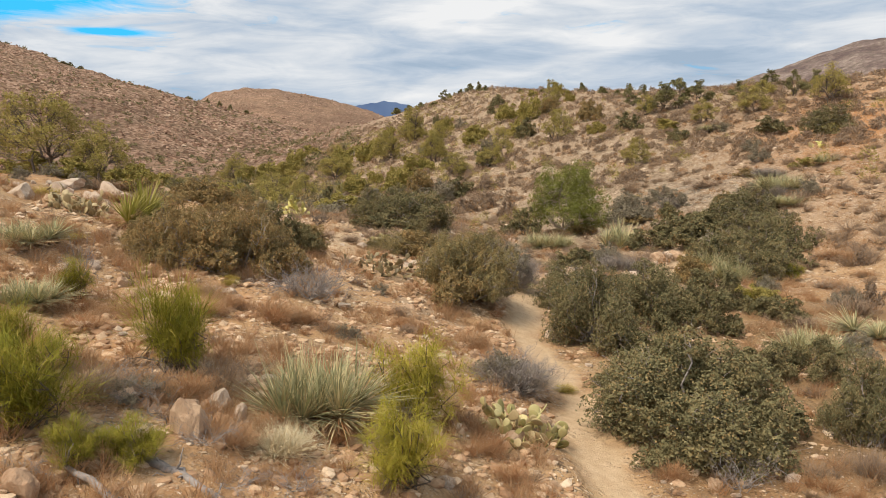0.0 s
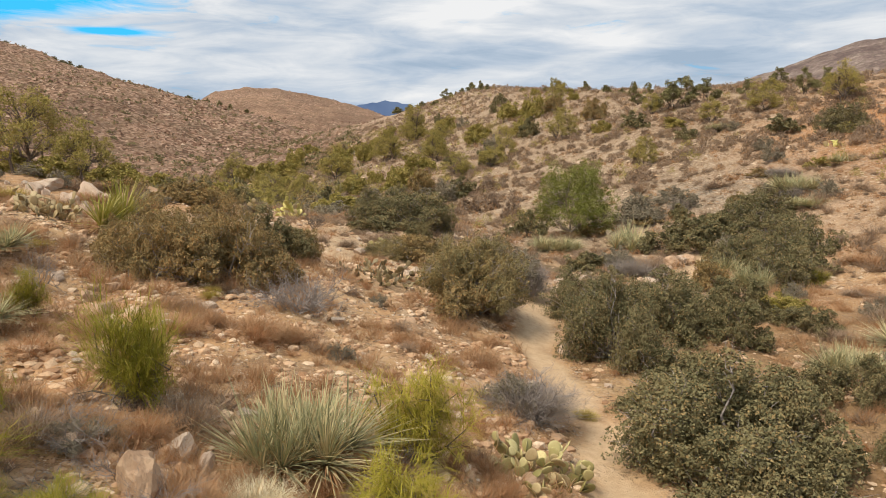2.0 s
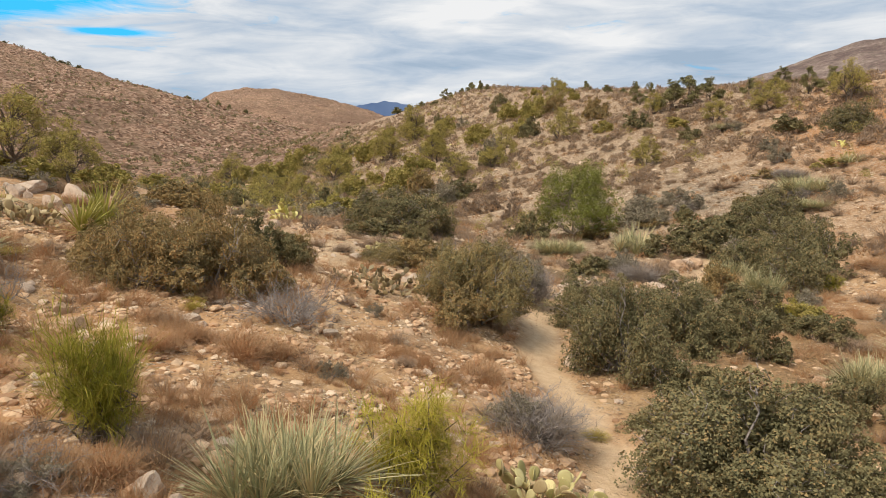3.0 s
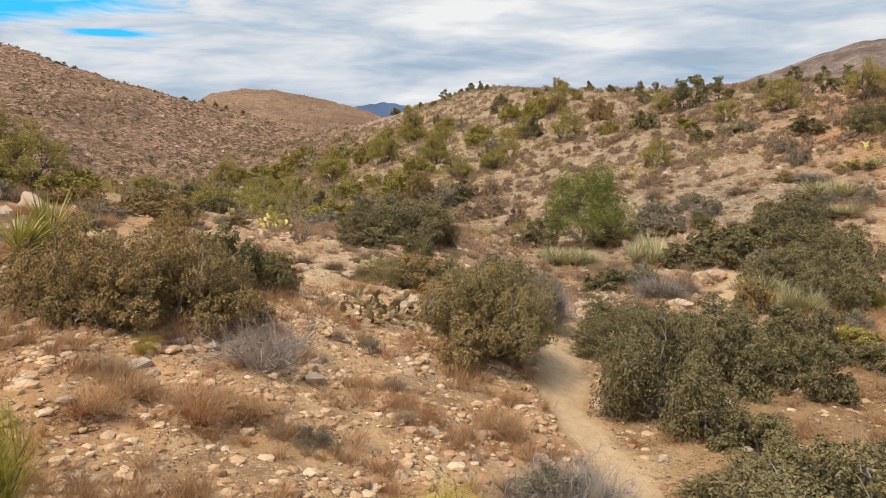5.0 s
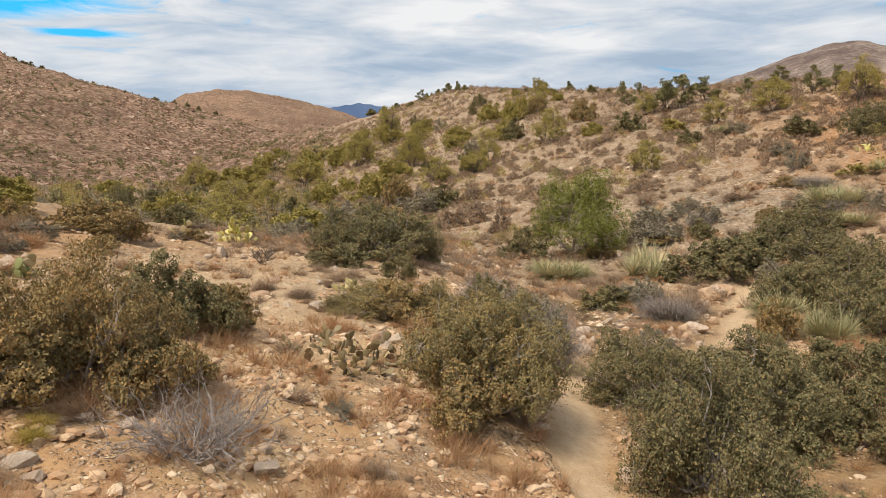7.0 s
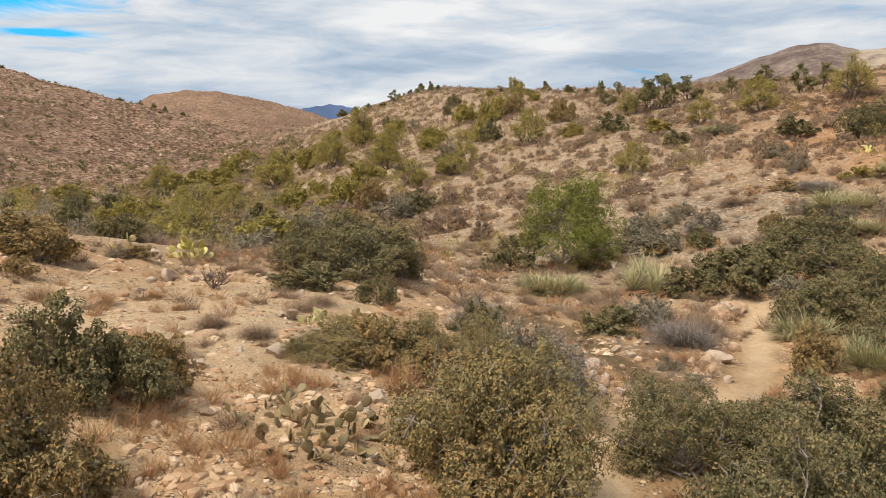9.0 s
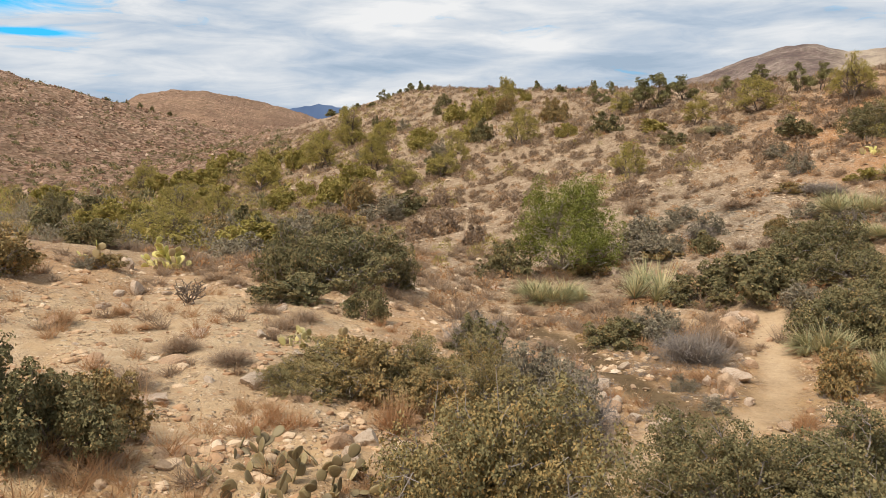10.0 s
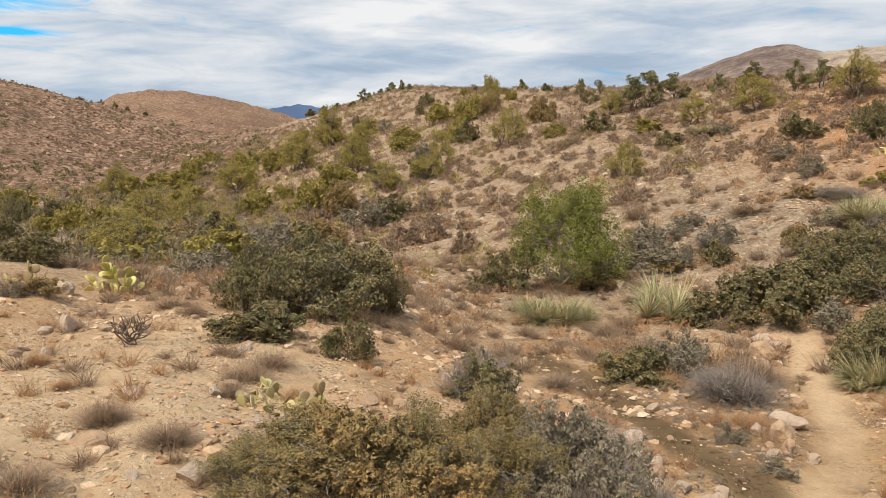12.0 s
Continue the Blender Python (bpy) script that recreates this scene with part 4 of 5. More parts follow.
grow("oak_m", 1.04, 22.06, 1.15, 0.72)
grow("bronze", -4.52, 13.44, 1.75, 1.09)
grow("bronze", -3.63, 14.04, 1.73, 1.20)
grow("bronze_m", -2.96, 16.44, 1.00, 0.71)
grow("oak_m", -3.49, 15.75, 1.22, 0.88)
grow("bronze_m", -4.10, 13.35, 1.50, 0.90)
grow("bronze_m", -3.00, 13.95, 1.20, 0.85)
grow("bronze_m", -5.05, 13.95, 1.30, 0.80)
grow("bronze_m", 0.15, 15.20, 1.30, 0.80)
grow("twiggy", 0.80, 16.40, 1.20, 1.00)
grow("dead", -2.16, 13.10, 1.15, 0.66)
grow("oak", -1.17, 26.87, 2.63, 1.32)
grow("oak", -2.33, 26.22, 1.64, 1.31)
grow("oak_m", -2.03, 23.76, 1.30, 0.47)
grow("oak_m", -0.72, 23.18, 0.79, 0.59)
grow("greyish", -0.21, 51.60, 2.78, 1.36)
grow("green_tree", 5.52, 34.70, 3.00, 2.85)
grow("oak_m", 3.60, 34.82, 1.92, 1.13)
grow("bronze_m", 6.31, 34.40, 1.90, 0.70)
grow("sotol", 4.14, 31.24, 1.83, 0.70)
grow("sotol_one", 7.28, 31.74, 1.54, 0.89)
grow("oak_m", 8.06, 29.93, 1.91, 0.85)
grow("oak_m", 9.35, 29.90, 2.39, 1.22)
grow("oak", 11.75, 30.44, 2.62, 1.44)
grow("oak", 10.20, 26.55, 2.31, 1.10)
grow("greyish", 8.30, 35.19, 2.55, 0.88)
grow("small_green", 9.85, 34.08, 1.13, 0.70)
grow("bronze_m", 4.37, 26.19, 1.18, 0.51)
grow("greyish", 5.37, 25.80, 1.15, 0.70)
grow("mauve", 6.36, 25.14, 1.24, 0.47)
grow("sotol", 8.17, 21.99, 1.13, 0.73)
grow("sotol_one", 8.33, 24.52, 0.84, 0.67)
grow("straw", 7.81, 23.05, 0.99, 0.59)
grow("sotol", 14.53, 33.86, 2.07, 0.88)
grow("sotol", 13.78, 31.34, 1.70, 0.46)
grow("sotol_lime", -6.04, 14.82, 1.45, 0.92)
grow("sotol", -6.27, 11.79, 1.12, 0.39)
grow("sotol", -5.16, 9.48, 0.84, 0.37)
cholla(-3.63, 22.83, 0.71, 0.47, 48)
prickly_pear(-5.20, 27.60, 1.10, 0.88, "bright", 58, 0.155, "bright yellow-green prickly pear with round pads", 49)
prickly_pear(-1.32, 16.11, 1.42, 0.36, "withered", 120, 0.10, "dark withered prickly pear on the stony bank", 50)
prickly_pear(0.99, 9.25, 1.05, 0.54, "pale", 120, 0.125, "pale yellow-green prickly pear beside the footpath", 51)
prickly_pear(-6.26, 18.11, 0.48, 0.38, "green", 16, 0.14, "green prickly pear growing through a scrub oak", 52)
prickly_pear(-6.95, 14.80, 1.07, 0.46, "brown", 130, 0.12, "brownish prickly pear among pale boulders", 53)
prickly_pear(-1.42, 20.70, 0.95, 0.26, "pale", 64, 0.105, "pale yellow prickly pear at the edge of a bush", 54)
grow("broom", -3.46, 6.27, 1.23, 1.09)
grow("broom", -2.89, 8.22, 1.15, 1.42)
grow("broom", -2.52, 6.07, 0.62, 0.47)
grow("broom", -2.90, 5.86, 0.56, 0.46)
grow("broom_lime", -0.31, 8.70, 1.20, 1.28)
grow("broom_lime", -0.36, 6.90, 0.95, 0.98)
grow("broom", -4.83, 10.11, 0.52, 0.69)
grow("sotol", -1.38, 8.02, 1.26, 0.83)
grow("lime_tuft", -3.49, 12.57, 0.29, 0.17)
boulder(-2.29, 6.75, 0.33, 0.33)
boulder(-2.21, 7.48, 0.25, 0.20, pale=True)
boulder(-1.99, 7.35, 0.17, 0.17, pale=True)
boulder(-3.05, 5.30, 0.36, 0.21)
boulder(-8.55, 20.05, 0.61, 0.41, pale=True)
boulder(-9.46, 19.84, 0.64, 0.26, pale=True)
boulder(-7.86, 14.64, 0.42, 0.29, pale=True)
boulder(-8.08, 20.03, 0.45, 0.25, pale=True)
boulder(-2.77, 17.69, 0.29, 0.09, pale=True)
boulder(-3.11, 14.81, 0.18, 0.08, pale=True)
grow("bronze_m", -6.72, 23.01, 1.31, 0.66)
grow("bronze_m", -6.45, 21.57, 0.63, 0.31)
grow("mauve", -2.99, 19.72, 0.47, 0.24)
grow("mauve", -2.28, 19.19, 0.53, 0.22)
grow("mauve", -1.96, 21.48, 0.67, 0.27)
grow("mauve", -3.04, 19.78, 0.59, 0.23)
grow("mauve", -2.30, 19.11, 0.50, 0.18)
grow("straw", -4.90, 20.86, 0.52, 0.27)
grow("oak_m", -3.85, 16.16, 0.69, 0.66)
grow("oak_m", -3.02, 15.98, 0.99, 0.72)
grow("twiggy", -0.89, 19.21, 1.31, 0.46)
grow("bronze_m", -0.00, 18.51, 1.09, 0.55)
grow("greyish", 1.61, 20.09, 1.28, 0.85)
grow("grey_dome", 1.79, 18.91, 1.10, 0.85)
grow("twiggy", 0.92, 20.81, 1.08, 0.69)
grow("grey_dome", 1.02, 22.55, 1.00, 0.85)
grow("twiggy", -0.97, 18.97, 1.65, 0.51)
grow("twiggy", -0.06, 19.07, 1.24, 0.71)
grow("greyish", 1.30, 19.91, 1.18, 0.89)
grow("greyish", 1.09, 23.07, 0.85, 0.72)
grow("oak_m", -2.06, 23.81, 1.42, 0.52)
grow("mauve", 2.82, 25.23, 0.79, 0.29)
grow("mauve", 5.04, 29.49, 0.78, 0.46)
grow("oak_m", 4.45, 25.64, 1.54, 0.75)
grow("sotol_one", 6.95, 30.53, 1.54, 1.11)
grow("greyish", 5.61, 26.64, 1.22, 0.79)
grow("grey_dome", 5.54, 24.35, 1.30, 0.72)
grow("straw", 5.12, 22.78, 0.66, 0.35)
grow("mauve", 6.32, 25.19, 0.91, 0.64)
grow("sotol_one", 4.91, 30.93, 0.85, 0.56)
grow("bronze_m", 6.98, 21.66, 1.05, 0.88)
grow("oak_m", 9.40, 29.17, 2.10, 1.16)
grow("greyish", 9.76, 28.20, 1.37, 0.69)
grow("oak", 9.16, 25.29, 2.19, 1.32)
grow("sotol_one", 8.14, 24.51, 0.76, 0.38)
grow("mauve", -3.15, 18.19, 0.59, 0.25)
grow("mauve", -3.33, 25.30, 0.56, 0.25)
grow("mauve", -3.86, 26.02, 0.68, 0.25)
grow("mauve", -1.70, 22.10, 0.64, 0.27)
grow("mauve", -2.00, 20.89, 0.38, 0.21)
grow("straw", -4.35, 21.67, 0.33, 0.20)
grow("straw", -3.70, 20.64, 0.27, 0.15)
grow("sapling", -3.47, 90.90, 2.81, 4.15)
grow("sapling", -5.34, 81.24, 2.51, 2.90)
grow("sapling", -0.78, 70.56, 2.16, 2.71)
grow("sapling", 9.16, 63.63, 2.36, 2.58)
grow("sapling", 4.63, 63.12, 1.71, 2.42)
grow("olive", 6.50, 83.44, 2.84, 2.35)
grow("olive", 8.64, 79.80, 2.44, 2.79)
grow("sapling", 12.09, 89.03, 1.82, 2.27)
grow("olive", 13.75, 86.29, 1.47, 1.07)
grow("small_green", 3.29, 62.01, 1.68, 1.55)
grow("small_green", 0.39, 66.61, 1.36, 1.17)
grow("olive", 2.96, 80.02, 2.18, 1.22)
grow("olive", 0.28, 90.73, 2.18, 2.02)
grow("olive", -10.56, 82.64, 2.84, 3.25)
grow("olive", -8.50, 87.87, 2.42, 2.28)
grow("olive", -7.27, 66.00, 2.70, 1.90)
grow("olive", -2.13, 67.40, 2.75, 1.89)
grow("olive", -6.01, 69.64, 1.90, 1.32)
grow("small_green", -6.78, 46.53, 1.87, 1.49)
grow("olive", -3.60, 61.07, 2.90, 2.31)
grow("small_brown", 1.28, 45.58, 1.52, 0.83)
grow("small_brown", 2.63, 45.20, 1.06, 0.83)
grow("small_brown", 3.45, 42.64, 1.13, 0.77)
grow("small_brown", 2.89, 51.98, 1.22, 0.77)
grow("small_brown", 1.00, 62.86, 1.49, 0.83)
grow("sapling", 11.55, 47.37, 1.57, 1.73)
grow("sapling", 17.87, 54.46, 1.63, 1.66)
grow("sapling", 16.56, 65.06, 1.53, 1.62)
grow("small_green", 13.94, 59.69, 2.00, 1.25)
grow("olive", 15.90, 56.28, 2.25, 0.96)
grow("small_green", 15.35, 51.57, 1.71, 0.81)
grow("ridge", 18.01, 64.85, 2.39, 2.21)
grow("ridge", 19.04, 64.68, 2.17, 2.43)
grow("ridge", 20.78, 64.75, 1.95, 1.67)
grow("ridge", 18.29, 78.57, 0.96, 1.83)
grow("ridge", 19.35, 76.95, 0.83, 1.39)
grow("ridge", 17.41, 72.89, 1.48, 1.13)
grow("ridge", 23.78, 64.23, 1.29, 1.28)
grow("sapling", 21.04, 54.35, 2.35, 1.80)
grow("ridge", 24.83, 56.42, 1.20, 1.69)
grow("sapling", 24.52, 60.93, 1.63, 1.03)
grow("mesquite", 24.27, 49.92, 2.30, 2.42)
grow("oak", 20.63, 42.52, 3.06, 1.67)
grow("small_green", 18.68, 45.27, 1.93, 0.87)
grow("greyish", 17.09, 43.57, 1.43, 0.73)
prickly_pear(18.71, 39.55, 0.72, 0.44, "bright", 12, 0.2, "yellowish prickly pear on the orange slope", 161)
grow("greyish", 15.75, 39.45, 1.16, 0.86)
grow("olive", 17.04, 36.94, 1.44, 0.57)
grow("sotol_one", 17.21, 35.68, 1.15, 0.57)
grow("greyish", 17.68, 50.54, 1.67, 0.69)
grow("sotol", 17.40, 51.14, 1.70, 0.55)
grow("mauve", 12.50, 37.46, 1.71, 0.43)
grow("mauve", 9.69, 40.71, 1.07, 0.83)
grow("greyish", 10.42, 35.13, 1.37, 0.88)
grow("greyish", 8.65, 36.62, 2.16, 1.09)
grow("oak", 12.29, 32.28, 2.29, 0.77)
grow("oak", 11.53, 28.68, 2.38, 0.98)
grow("oak_m", 10.14, 30.32, 2.14, 1.11)
prickly_pear(1.01, 77.56, 1.32, 0.65, "bright", 12, 0.2, "yellow prickly pear on the hillside", 174)
prickly_pear(4.20, 69.77, 0.95, 0.49, "bright", 10, 0.2, "yellow prickly pear on the hillside", 175)
prickly_pear(-6.61, 79.72, 0.98, 0.82, "bright", 10, 0.2, "pale prickly pear on the hillside", 176)
prickly_pear(-8.12, 75.95, 0.94, 0.68, "bright", 10, 0.2, "pale prickly pear on the hillside", 177)
grow("ridge", 0.19, 130.06, 1.97, 1.89)
grow("ridge_bush", 4.58, 137.67, 1.90, 1.66)
grow("ridge_bush", 5.79, 129.24, 1.07, 1.54)
grow("ridge_bush", 6.61, 123.19, 1.18, 0.80)
grow("ridge_bush", -3.92, 142.70, 1.58, 1.14)
grow("ridge_bush", -1.35, 132.20, 1.46, 0.87)
grow("ridge_bush", 13.88, 99.39, 1.22, 0.88)
grow("ridge_bush", 16.30, 93.71, 1.02, 1.08)
grow("ridge_bush", 17.72, 89.15, 1.09, 0.77)
grow("ridge_bush", 2.15, 152.59, 0.84, 1.03)
grow("ridge_bush", 12.48, 100.57, 0.96, 0.50)
grow("ridge_bush", 10.16, 106.20, 1.02, 0.52)
grow("mesquite", -26.06, 98.74, 3.30, 3.52)
grow("olive", -22.26, 99.92, 3.67, 2.63)
grow("olive", -19.25, 102.85, 3.17, 3.02)
grow("sapling", -10.80, 79.57, 3.32, 2.67)
grow("sapling", -6.05, 82.25, 2.72, 3.05)
grow("sapling", -3.40, 91.53, 2.81, 2.91)
grow("sapling", -0.83, 70.77, 2.09, 2.35)
grow("olive", -2.27, 63.31, 2.01, 1.49)
grow("olive", -3.92, 66.70, 1.55, 1.44)
grow("olive", -7.67, 63.33, 1.81, 1.39)
grow("olive", -15.22, 80.69, 2.88, 1.84)
grow("mesquite", -12.65, 58.23, 2.58, 2.17)
grow("mesquite", -10.37, 57.83, 1.92, 1.86)
grow("mesquite", -9.27, 42.40, 2.75, 1.77)
grow("olive", -15.56, 55.05, 2.08, 1.71)
grow("olive", -15.87, 52.13, 1.66, 1.32)
grow("oak_m", -8.42, 45.36, 2.57, 1.28)
grow("oak_m", -6.30, 45.00, 2.09, 1.06)
grow("oak_m", -11.29, 43.90, 2.21, 1.00)
grow("oak_m", -7.53, 29.74, 1.33, 0.70)
grow("oak", -20.02, 59.02, 2.58, 1.85)
grow("oak_m", -17.75, 58.71, 2.25, 1.54)
grow("olive", -7.10, 51.28, 1.66, 1.04)
grow("olive", -15.16, 58.34, 1.92, 1.54)
grow("olive", -8.22, 41.88, 1.67, 1.18)
grow("sotol_one", -8.04, 63.43, 1.45, 1.22)
grow("small_green", -2.96, 46.51, 2.21, 0.89)
grow("oak", -1.47, 28.19, 2.08, 1.39)
grow("oak", -0.33, 27.75, 1.36, 1.17)
grow("oak", -2.39, 27.36, 1.63, 1.00)
grow("small_green", 0.95, 52.38, 2.32, 1.25)
grow("small_brown", -2.68, 56.37, 1.26, 0.86)
grow("mesquite", -12.94, 98.07, 1.81, 1.73)
grow("olive", -11.19, 98.49, 1.82, 1.60)
grow("olive", -20.37, 119.30, 2.99, 2.14)
grow("olive", -8.87, 99.41, 1.84, 1.45)
grow("olive", -7.11, 109.94, 2.06, 1.29)
grow("olive", -0.31, 92.33, 1.70, 1.31)
boulder(-18.32, 67.27, 0.9, 0.40)
boulder(-20.15, 81.75, 1.2, 0.45)
boulder(-5.77, 26.43, 0.40, 0.22, pale=True)
boulder(-4.64, 23.47, 0.39, 0.25, pale=True)
boulder(-2.93, 20.46, 0.26, 0.08, pale=True)
grow("bronze_m", -5.87, 25.49, 0.83, 0.30)
grow("greyish", -6.11, 25.23, 0.45, 0.28)
prickly_pear(-6.34, 26.24, 0.49, 0.26, "bright", 8, 0.15, "sparse prickly pear among dry shrubs", 235)
grow("mesquite", -11.60, 22.60, 2.40, 2.35)
grow("mesquite", -10.00, 23.00, 1.60, 1.60)
grow("olive", -9.60, 24.50, 1.10, 0.70)
grow("olive", -12.40, 23.50, 1.60, 0.80)
grow("bronze_m", -7.61, 23.99, 1.56, 0.72)
grow("olive", -9.48, 24.01, 1.03, 0.76)
grow("olive", -10.45, 23.92, 1.03, 0.54)
grow("olive", -26.23, 74.04, 3.05, 1.97)
grow("olive", -23.22, 94.29, 3.27, 2.55)
grow("olive", -19.02, 96.18, 3.33, 2.52)
grow("bronze_m", -7.28, 22.79, 1.25, 0.42)
grow("greyish", -9.55, 20.65, 0.74, 0.51)
for x, y, w, h, p in ((5.35, 22.35, 0.42, 0.24, 0), (5.05, 22.55, 0.26, 0.15, 1), (5.55, 22.60, 0.24, 0.13, 1), (4.75, 21.55, 0.20, 0.10, 1), (4.60, 21.30, 0.17, 0.09, 0), (5.30, 21.55, 0.22, 0.12, 1), (3.35, 20.35, 0.33, 0.17, 1), (3.60, 20.60, 0.22, 0.12, 1), (2.95, 21.05, 0.30, 0.17, 0), (7.55, 26.9, 0.55, 0.28, 0), (7.95, 27.4, 0.42, 0.22, 1), (7.25, 26.4, 0.30, 0.16, 1), (8.35, 27.9, 0.50, 0.24, 0), (7.0, 25.9, 0.24, 0.13, 1)):
    boulder(x, y, w, h, "pinkish broken rock lying at the edge of the sandy path", pale=bool(p))
boulder(3.08, 21.29, 0.28, 0.13, pale=True)
boulder(2.72, 20.64, 0.39, 0.16, pale=True)
boulder(3.15, 20.67, 0.20, 0.13, pale=True)
boulder(3.01, 21.72, 0.22, 0.13, pale=True)
boulder(5.73, 22.86, 0.46, 0.20, pale=True)
boulder(5.14, 21.82, 0.30, 0.19)
boulder(4.91, 21.93, 0.23, 0.15)
boulder(3.12, 22.23, 0.31, 0.15, pale=True)
boulder(6.45, 24.95, 0.22, 0.12, pale=True)
boulder(6.54, 24.46, 0.17, 0.10, pale=True)
boulder(8.08, 28.12, 0.49, 0.21, pale=True)
boulder(6.99, 24.87, 0.22, 0.12)
boulder(8.00, 26.13, 0.22, 0.11)
boulder(2.91, 32.62, 0.39, 0.16, pale=True)
boulder(6.79, 33.74, 0.49, 0.24, pale=True)
boulder(-0.93, 17.02, 0.24, 0.13)
boulder(-0.66, 17.27, 0.28, 0.16, pale=True)
boulder(-0.80, 16.82, 0.21, 0.10, pale=True)
boulder(-1.67, 12.92, 0.22, 0.09, pale=True)
boulder(-3.30, 13.17, 0.20, 0.08, pale=True)
boulder(-2.92, 13.18, 0.20, 0.09, pale=True)
boulder(-3.23, 12.08, 0.19, 0.08, pale=True)
boulder(-3.43, 12.50, 0.14, 0.07)
boulder(3.13, 8.53, 0.21, 0.12)
boulder(4.11, 8.69, 0.23, 0.11, pale=True)
boulder(1.23, 8.03, 0.15, 0.08)
boulder(2.54, 13.32, 0.18, 0.07, pale=True)
boulder(4.51, 13.41, 0.33, 0.23)
boulder(-4.27, 10.78, 0.22, 0.16)
boulder(-4.74, 11.36, 0.25, 0.15)
boulder(-4.62, 11.93, 0.21, 0.12)
grow("straw", -3.15, 8.74, 0.58, 0.32)
grow("dead", -3.28, 7.71, 0.69, 0.25)
grow("dead", -1.70, 6.12, 0.51, 0.14)
grow("straw", 0.50, 8.62, 0.52, 0.30)
grow("dead", -5.27, 11.25, 0.49, 0.60)
grow("sotol", 6.71, 13.96, 1.14, 0.63)
grow("sotol_one", 8.71, 15.55, 1.27, 0.48)
grow("mauve", 5.04, 8.75, 0.60, 0.39)
grow("mauve", 9.40, 17.56, 1.29, 0.55)
grow("straw", 0.69, 7.87, 0.42, 0.24)
grow("broom_lime", 7.61, 18.59, 0.82, 0.49)
grow("broom", 9.93, 22.00, 0.81, 0.68)
grow("greyish", 9.63, 18.26, 0.81, 0.48)
grow("lime_tuft", -3.55, 12.79, 0.33, 0.18)
grow("lime_tuft", 1.92, 11.87, 0.36, 0.18)
grow("straw", 2.68, 8.66, 0.46, 0.31)
grow("straw", -0.37, 17.83, 0.47, 0.60)
grow("broom", -4.22, 7.10, 1.06, 0.92)
grow("straw", -1.05, 7.53, 0.34, 0.24)
grow("greyish", -2.99, 7.34, 0.55, 0.25)
grow("bronze_m", -5.25, 13.74, 0.80, 0.68)
grow("dead", -0.54, 8.45, 0.51, 0.32)
grow("dead", -3.14, 5.54, 0.51, 0.21)
grow("mauve", -3.56, 11.86, 0.48, 0.20)
grow("mauve", -0.74, 13.28, 0.39, 0.27)
grow("greyish", -1.41, 11.17, 0.40, 0.23)
grow("mauve", -0.58, 12.35, 0.35, 0.18)
grow("greyish", -1.17, 14.45, 0.36, 0.20)
grow("straw", 0.57, 13.02, 0.63, 0.30)
grow("straw", -3.34, 10.72, 0.64, 0.31)
grow("straw", -2.43, 10.99, 0.62, 0.33)
grow("straw", -2.17, 11.44, 0.46, 0.23)
grow("straw", -3.12, 11.29, 0.55, 0.22)
grow("straw", -2.54, 11.31, 0.83, 0.33)
grow("straw", -2.05, 11.36, 0.59, 0.28)
grow("straw", -4.27, 9.11, 0.67, 0.26)
grow("straw", -4.17, 10.02, 0.59, 0.27)
grow("straw", 0.45, 13.26, 0.79, 0.37)
grow("twiggy", 0.88, 19.61, 1.13, 0.67)
grow("grey_dome", 1.99, 20.58, 1.10, 0.80)
grow("twiggy", -1.50, 18.51, 0.92, 0.37)
grow("greyish", 4.56, 21.08, 0.49, 0.22)
grow("sotol_one", 8.46, 24.63, 1.18, 0.69)
grow("straw", 4.77, 25.39, 0.91, 0.43)
grow("mauve", 5.36, 27.49, 0.93, 0.51)
grow("dead", -2.21, 12.88, 1.33, 0.71)
grow("dead", -2.23, 12.69, 1.12, 0.60)
grow("dead", 1.28, 11.71, 1.05, 0.42)
grow("greyish", 4.53, 22.30, 0.47, 0.31)
grow("cream_mat", -1.54, 6.95, 0.65, 0.25)
grow("oak", 3.10, 17.60, 1.95, 1.05)
grow("oak", 4.70, 17.50, 2.30, 1.15)
grow("oak_m", 6.20, 17.90, 1.50, 0.95)
grow("dead", -3.03, 7.28, 0.70, 0.35)
grow("dead", -2.83, 8.30, 0.51, 0.27)
grow("ridge_bush", -9.49, 161.49, 2.47, 1.50)
grow("ridge_bush", -6.62, 152.38, 1.69, 1.22)
grow("ridge_bush", 3.42, 152.51, 1.48, 1.44)
grow("ridge_bush", 18.40, 84.19, 0.91, 0.75)
grow("olive", 14.27, 93.31, 1.65, 0.79)
grow("olive", 11.08, 98.58, 1.75, 0.96)
grow("ridge", 26.66, 65.00, 1.74, 1.47)
grow("ridge", 26.16, 56.12, 1.49, 1.52)
grow("oak_m", 9.47, 24.93, 1.35, 1.01)
grow("oak", 9.18, 22.47, 2.11, 1.37)
grow("sotol_one", 8.11, 21.82, 1.02, 0.59)
grow("lime_tuft", -7.97, 15.48, 0.73, 0.30)
grow("straw", -6.44, 13.06, 0.70, 0.27)
grow("lime_tuft", -6.16, 12.76, 0.60, 0.19)
grow("mauve", -5.86, 13.51, 0.55, 0.21)
log(-2.66, 5.58, 0.9, 2.5, 1, 0.035)
log(-2.07, 6.00, 0.8, 2.6, 2, 0.035)
log(-2.23, 6.07, 0.5, -0.3, 3, 0.035)
log(-1.95, 13.43, 0.7, 0.4, 4, 0.018)
log(1.42, 20.40, 1.1, 0.7, 5, 0.018)
log(5.48, 23.48, 0.3, 1.4, 6, 0.018)


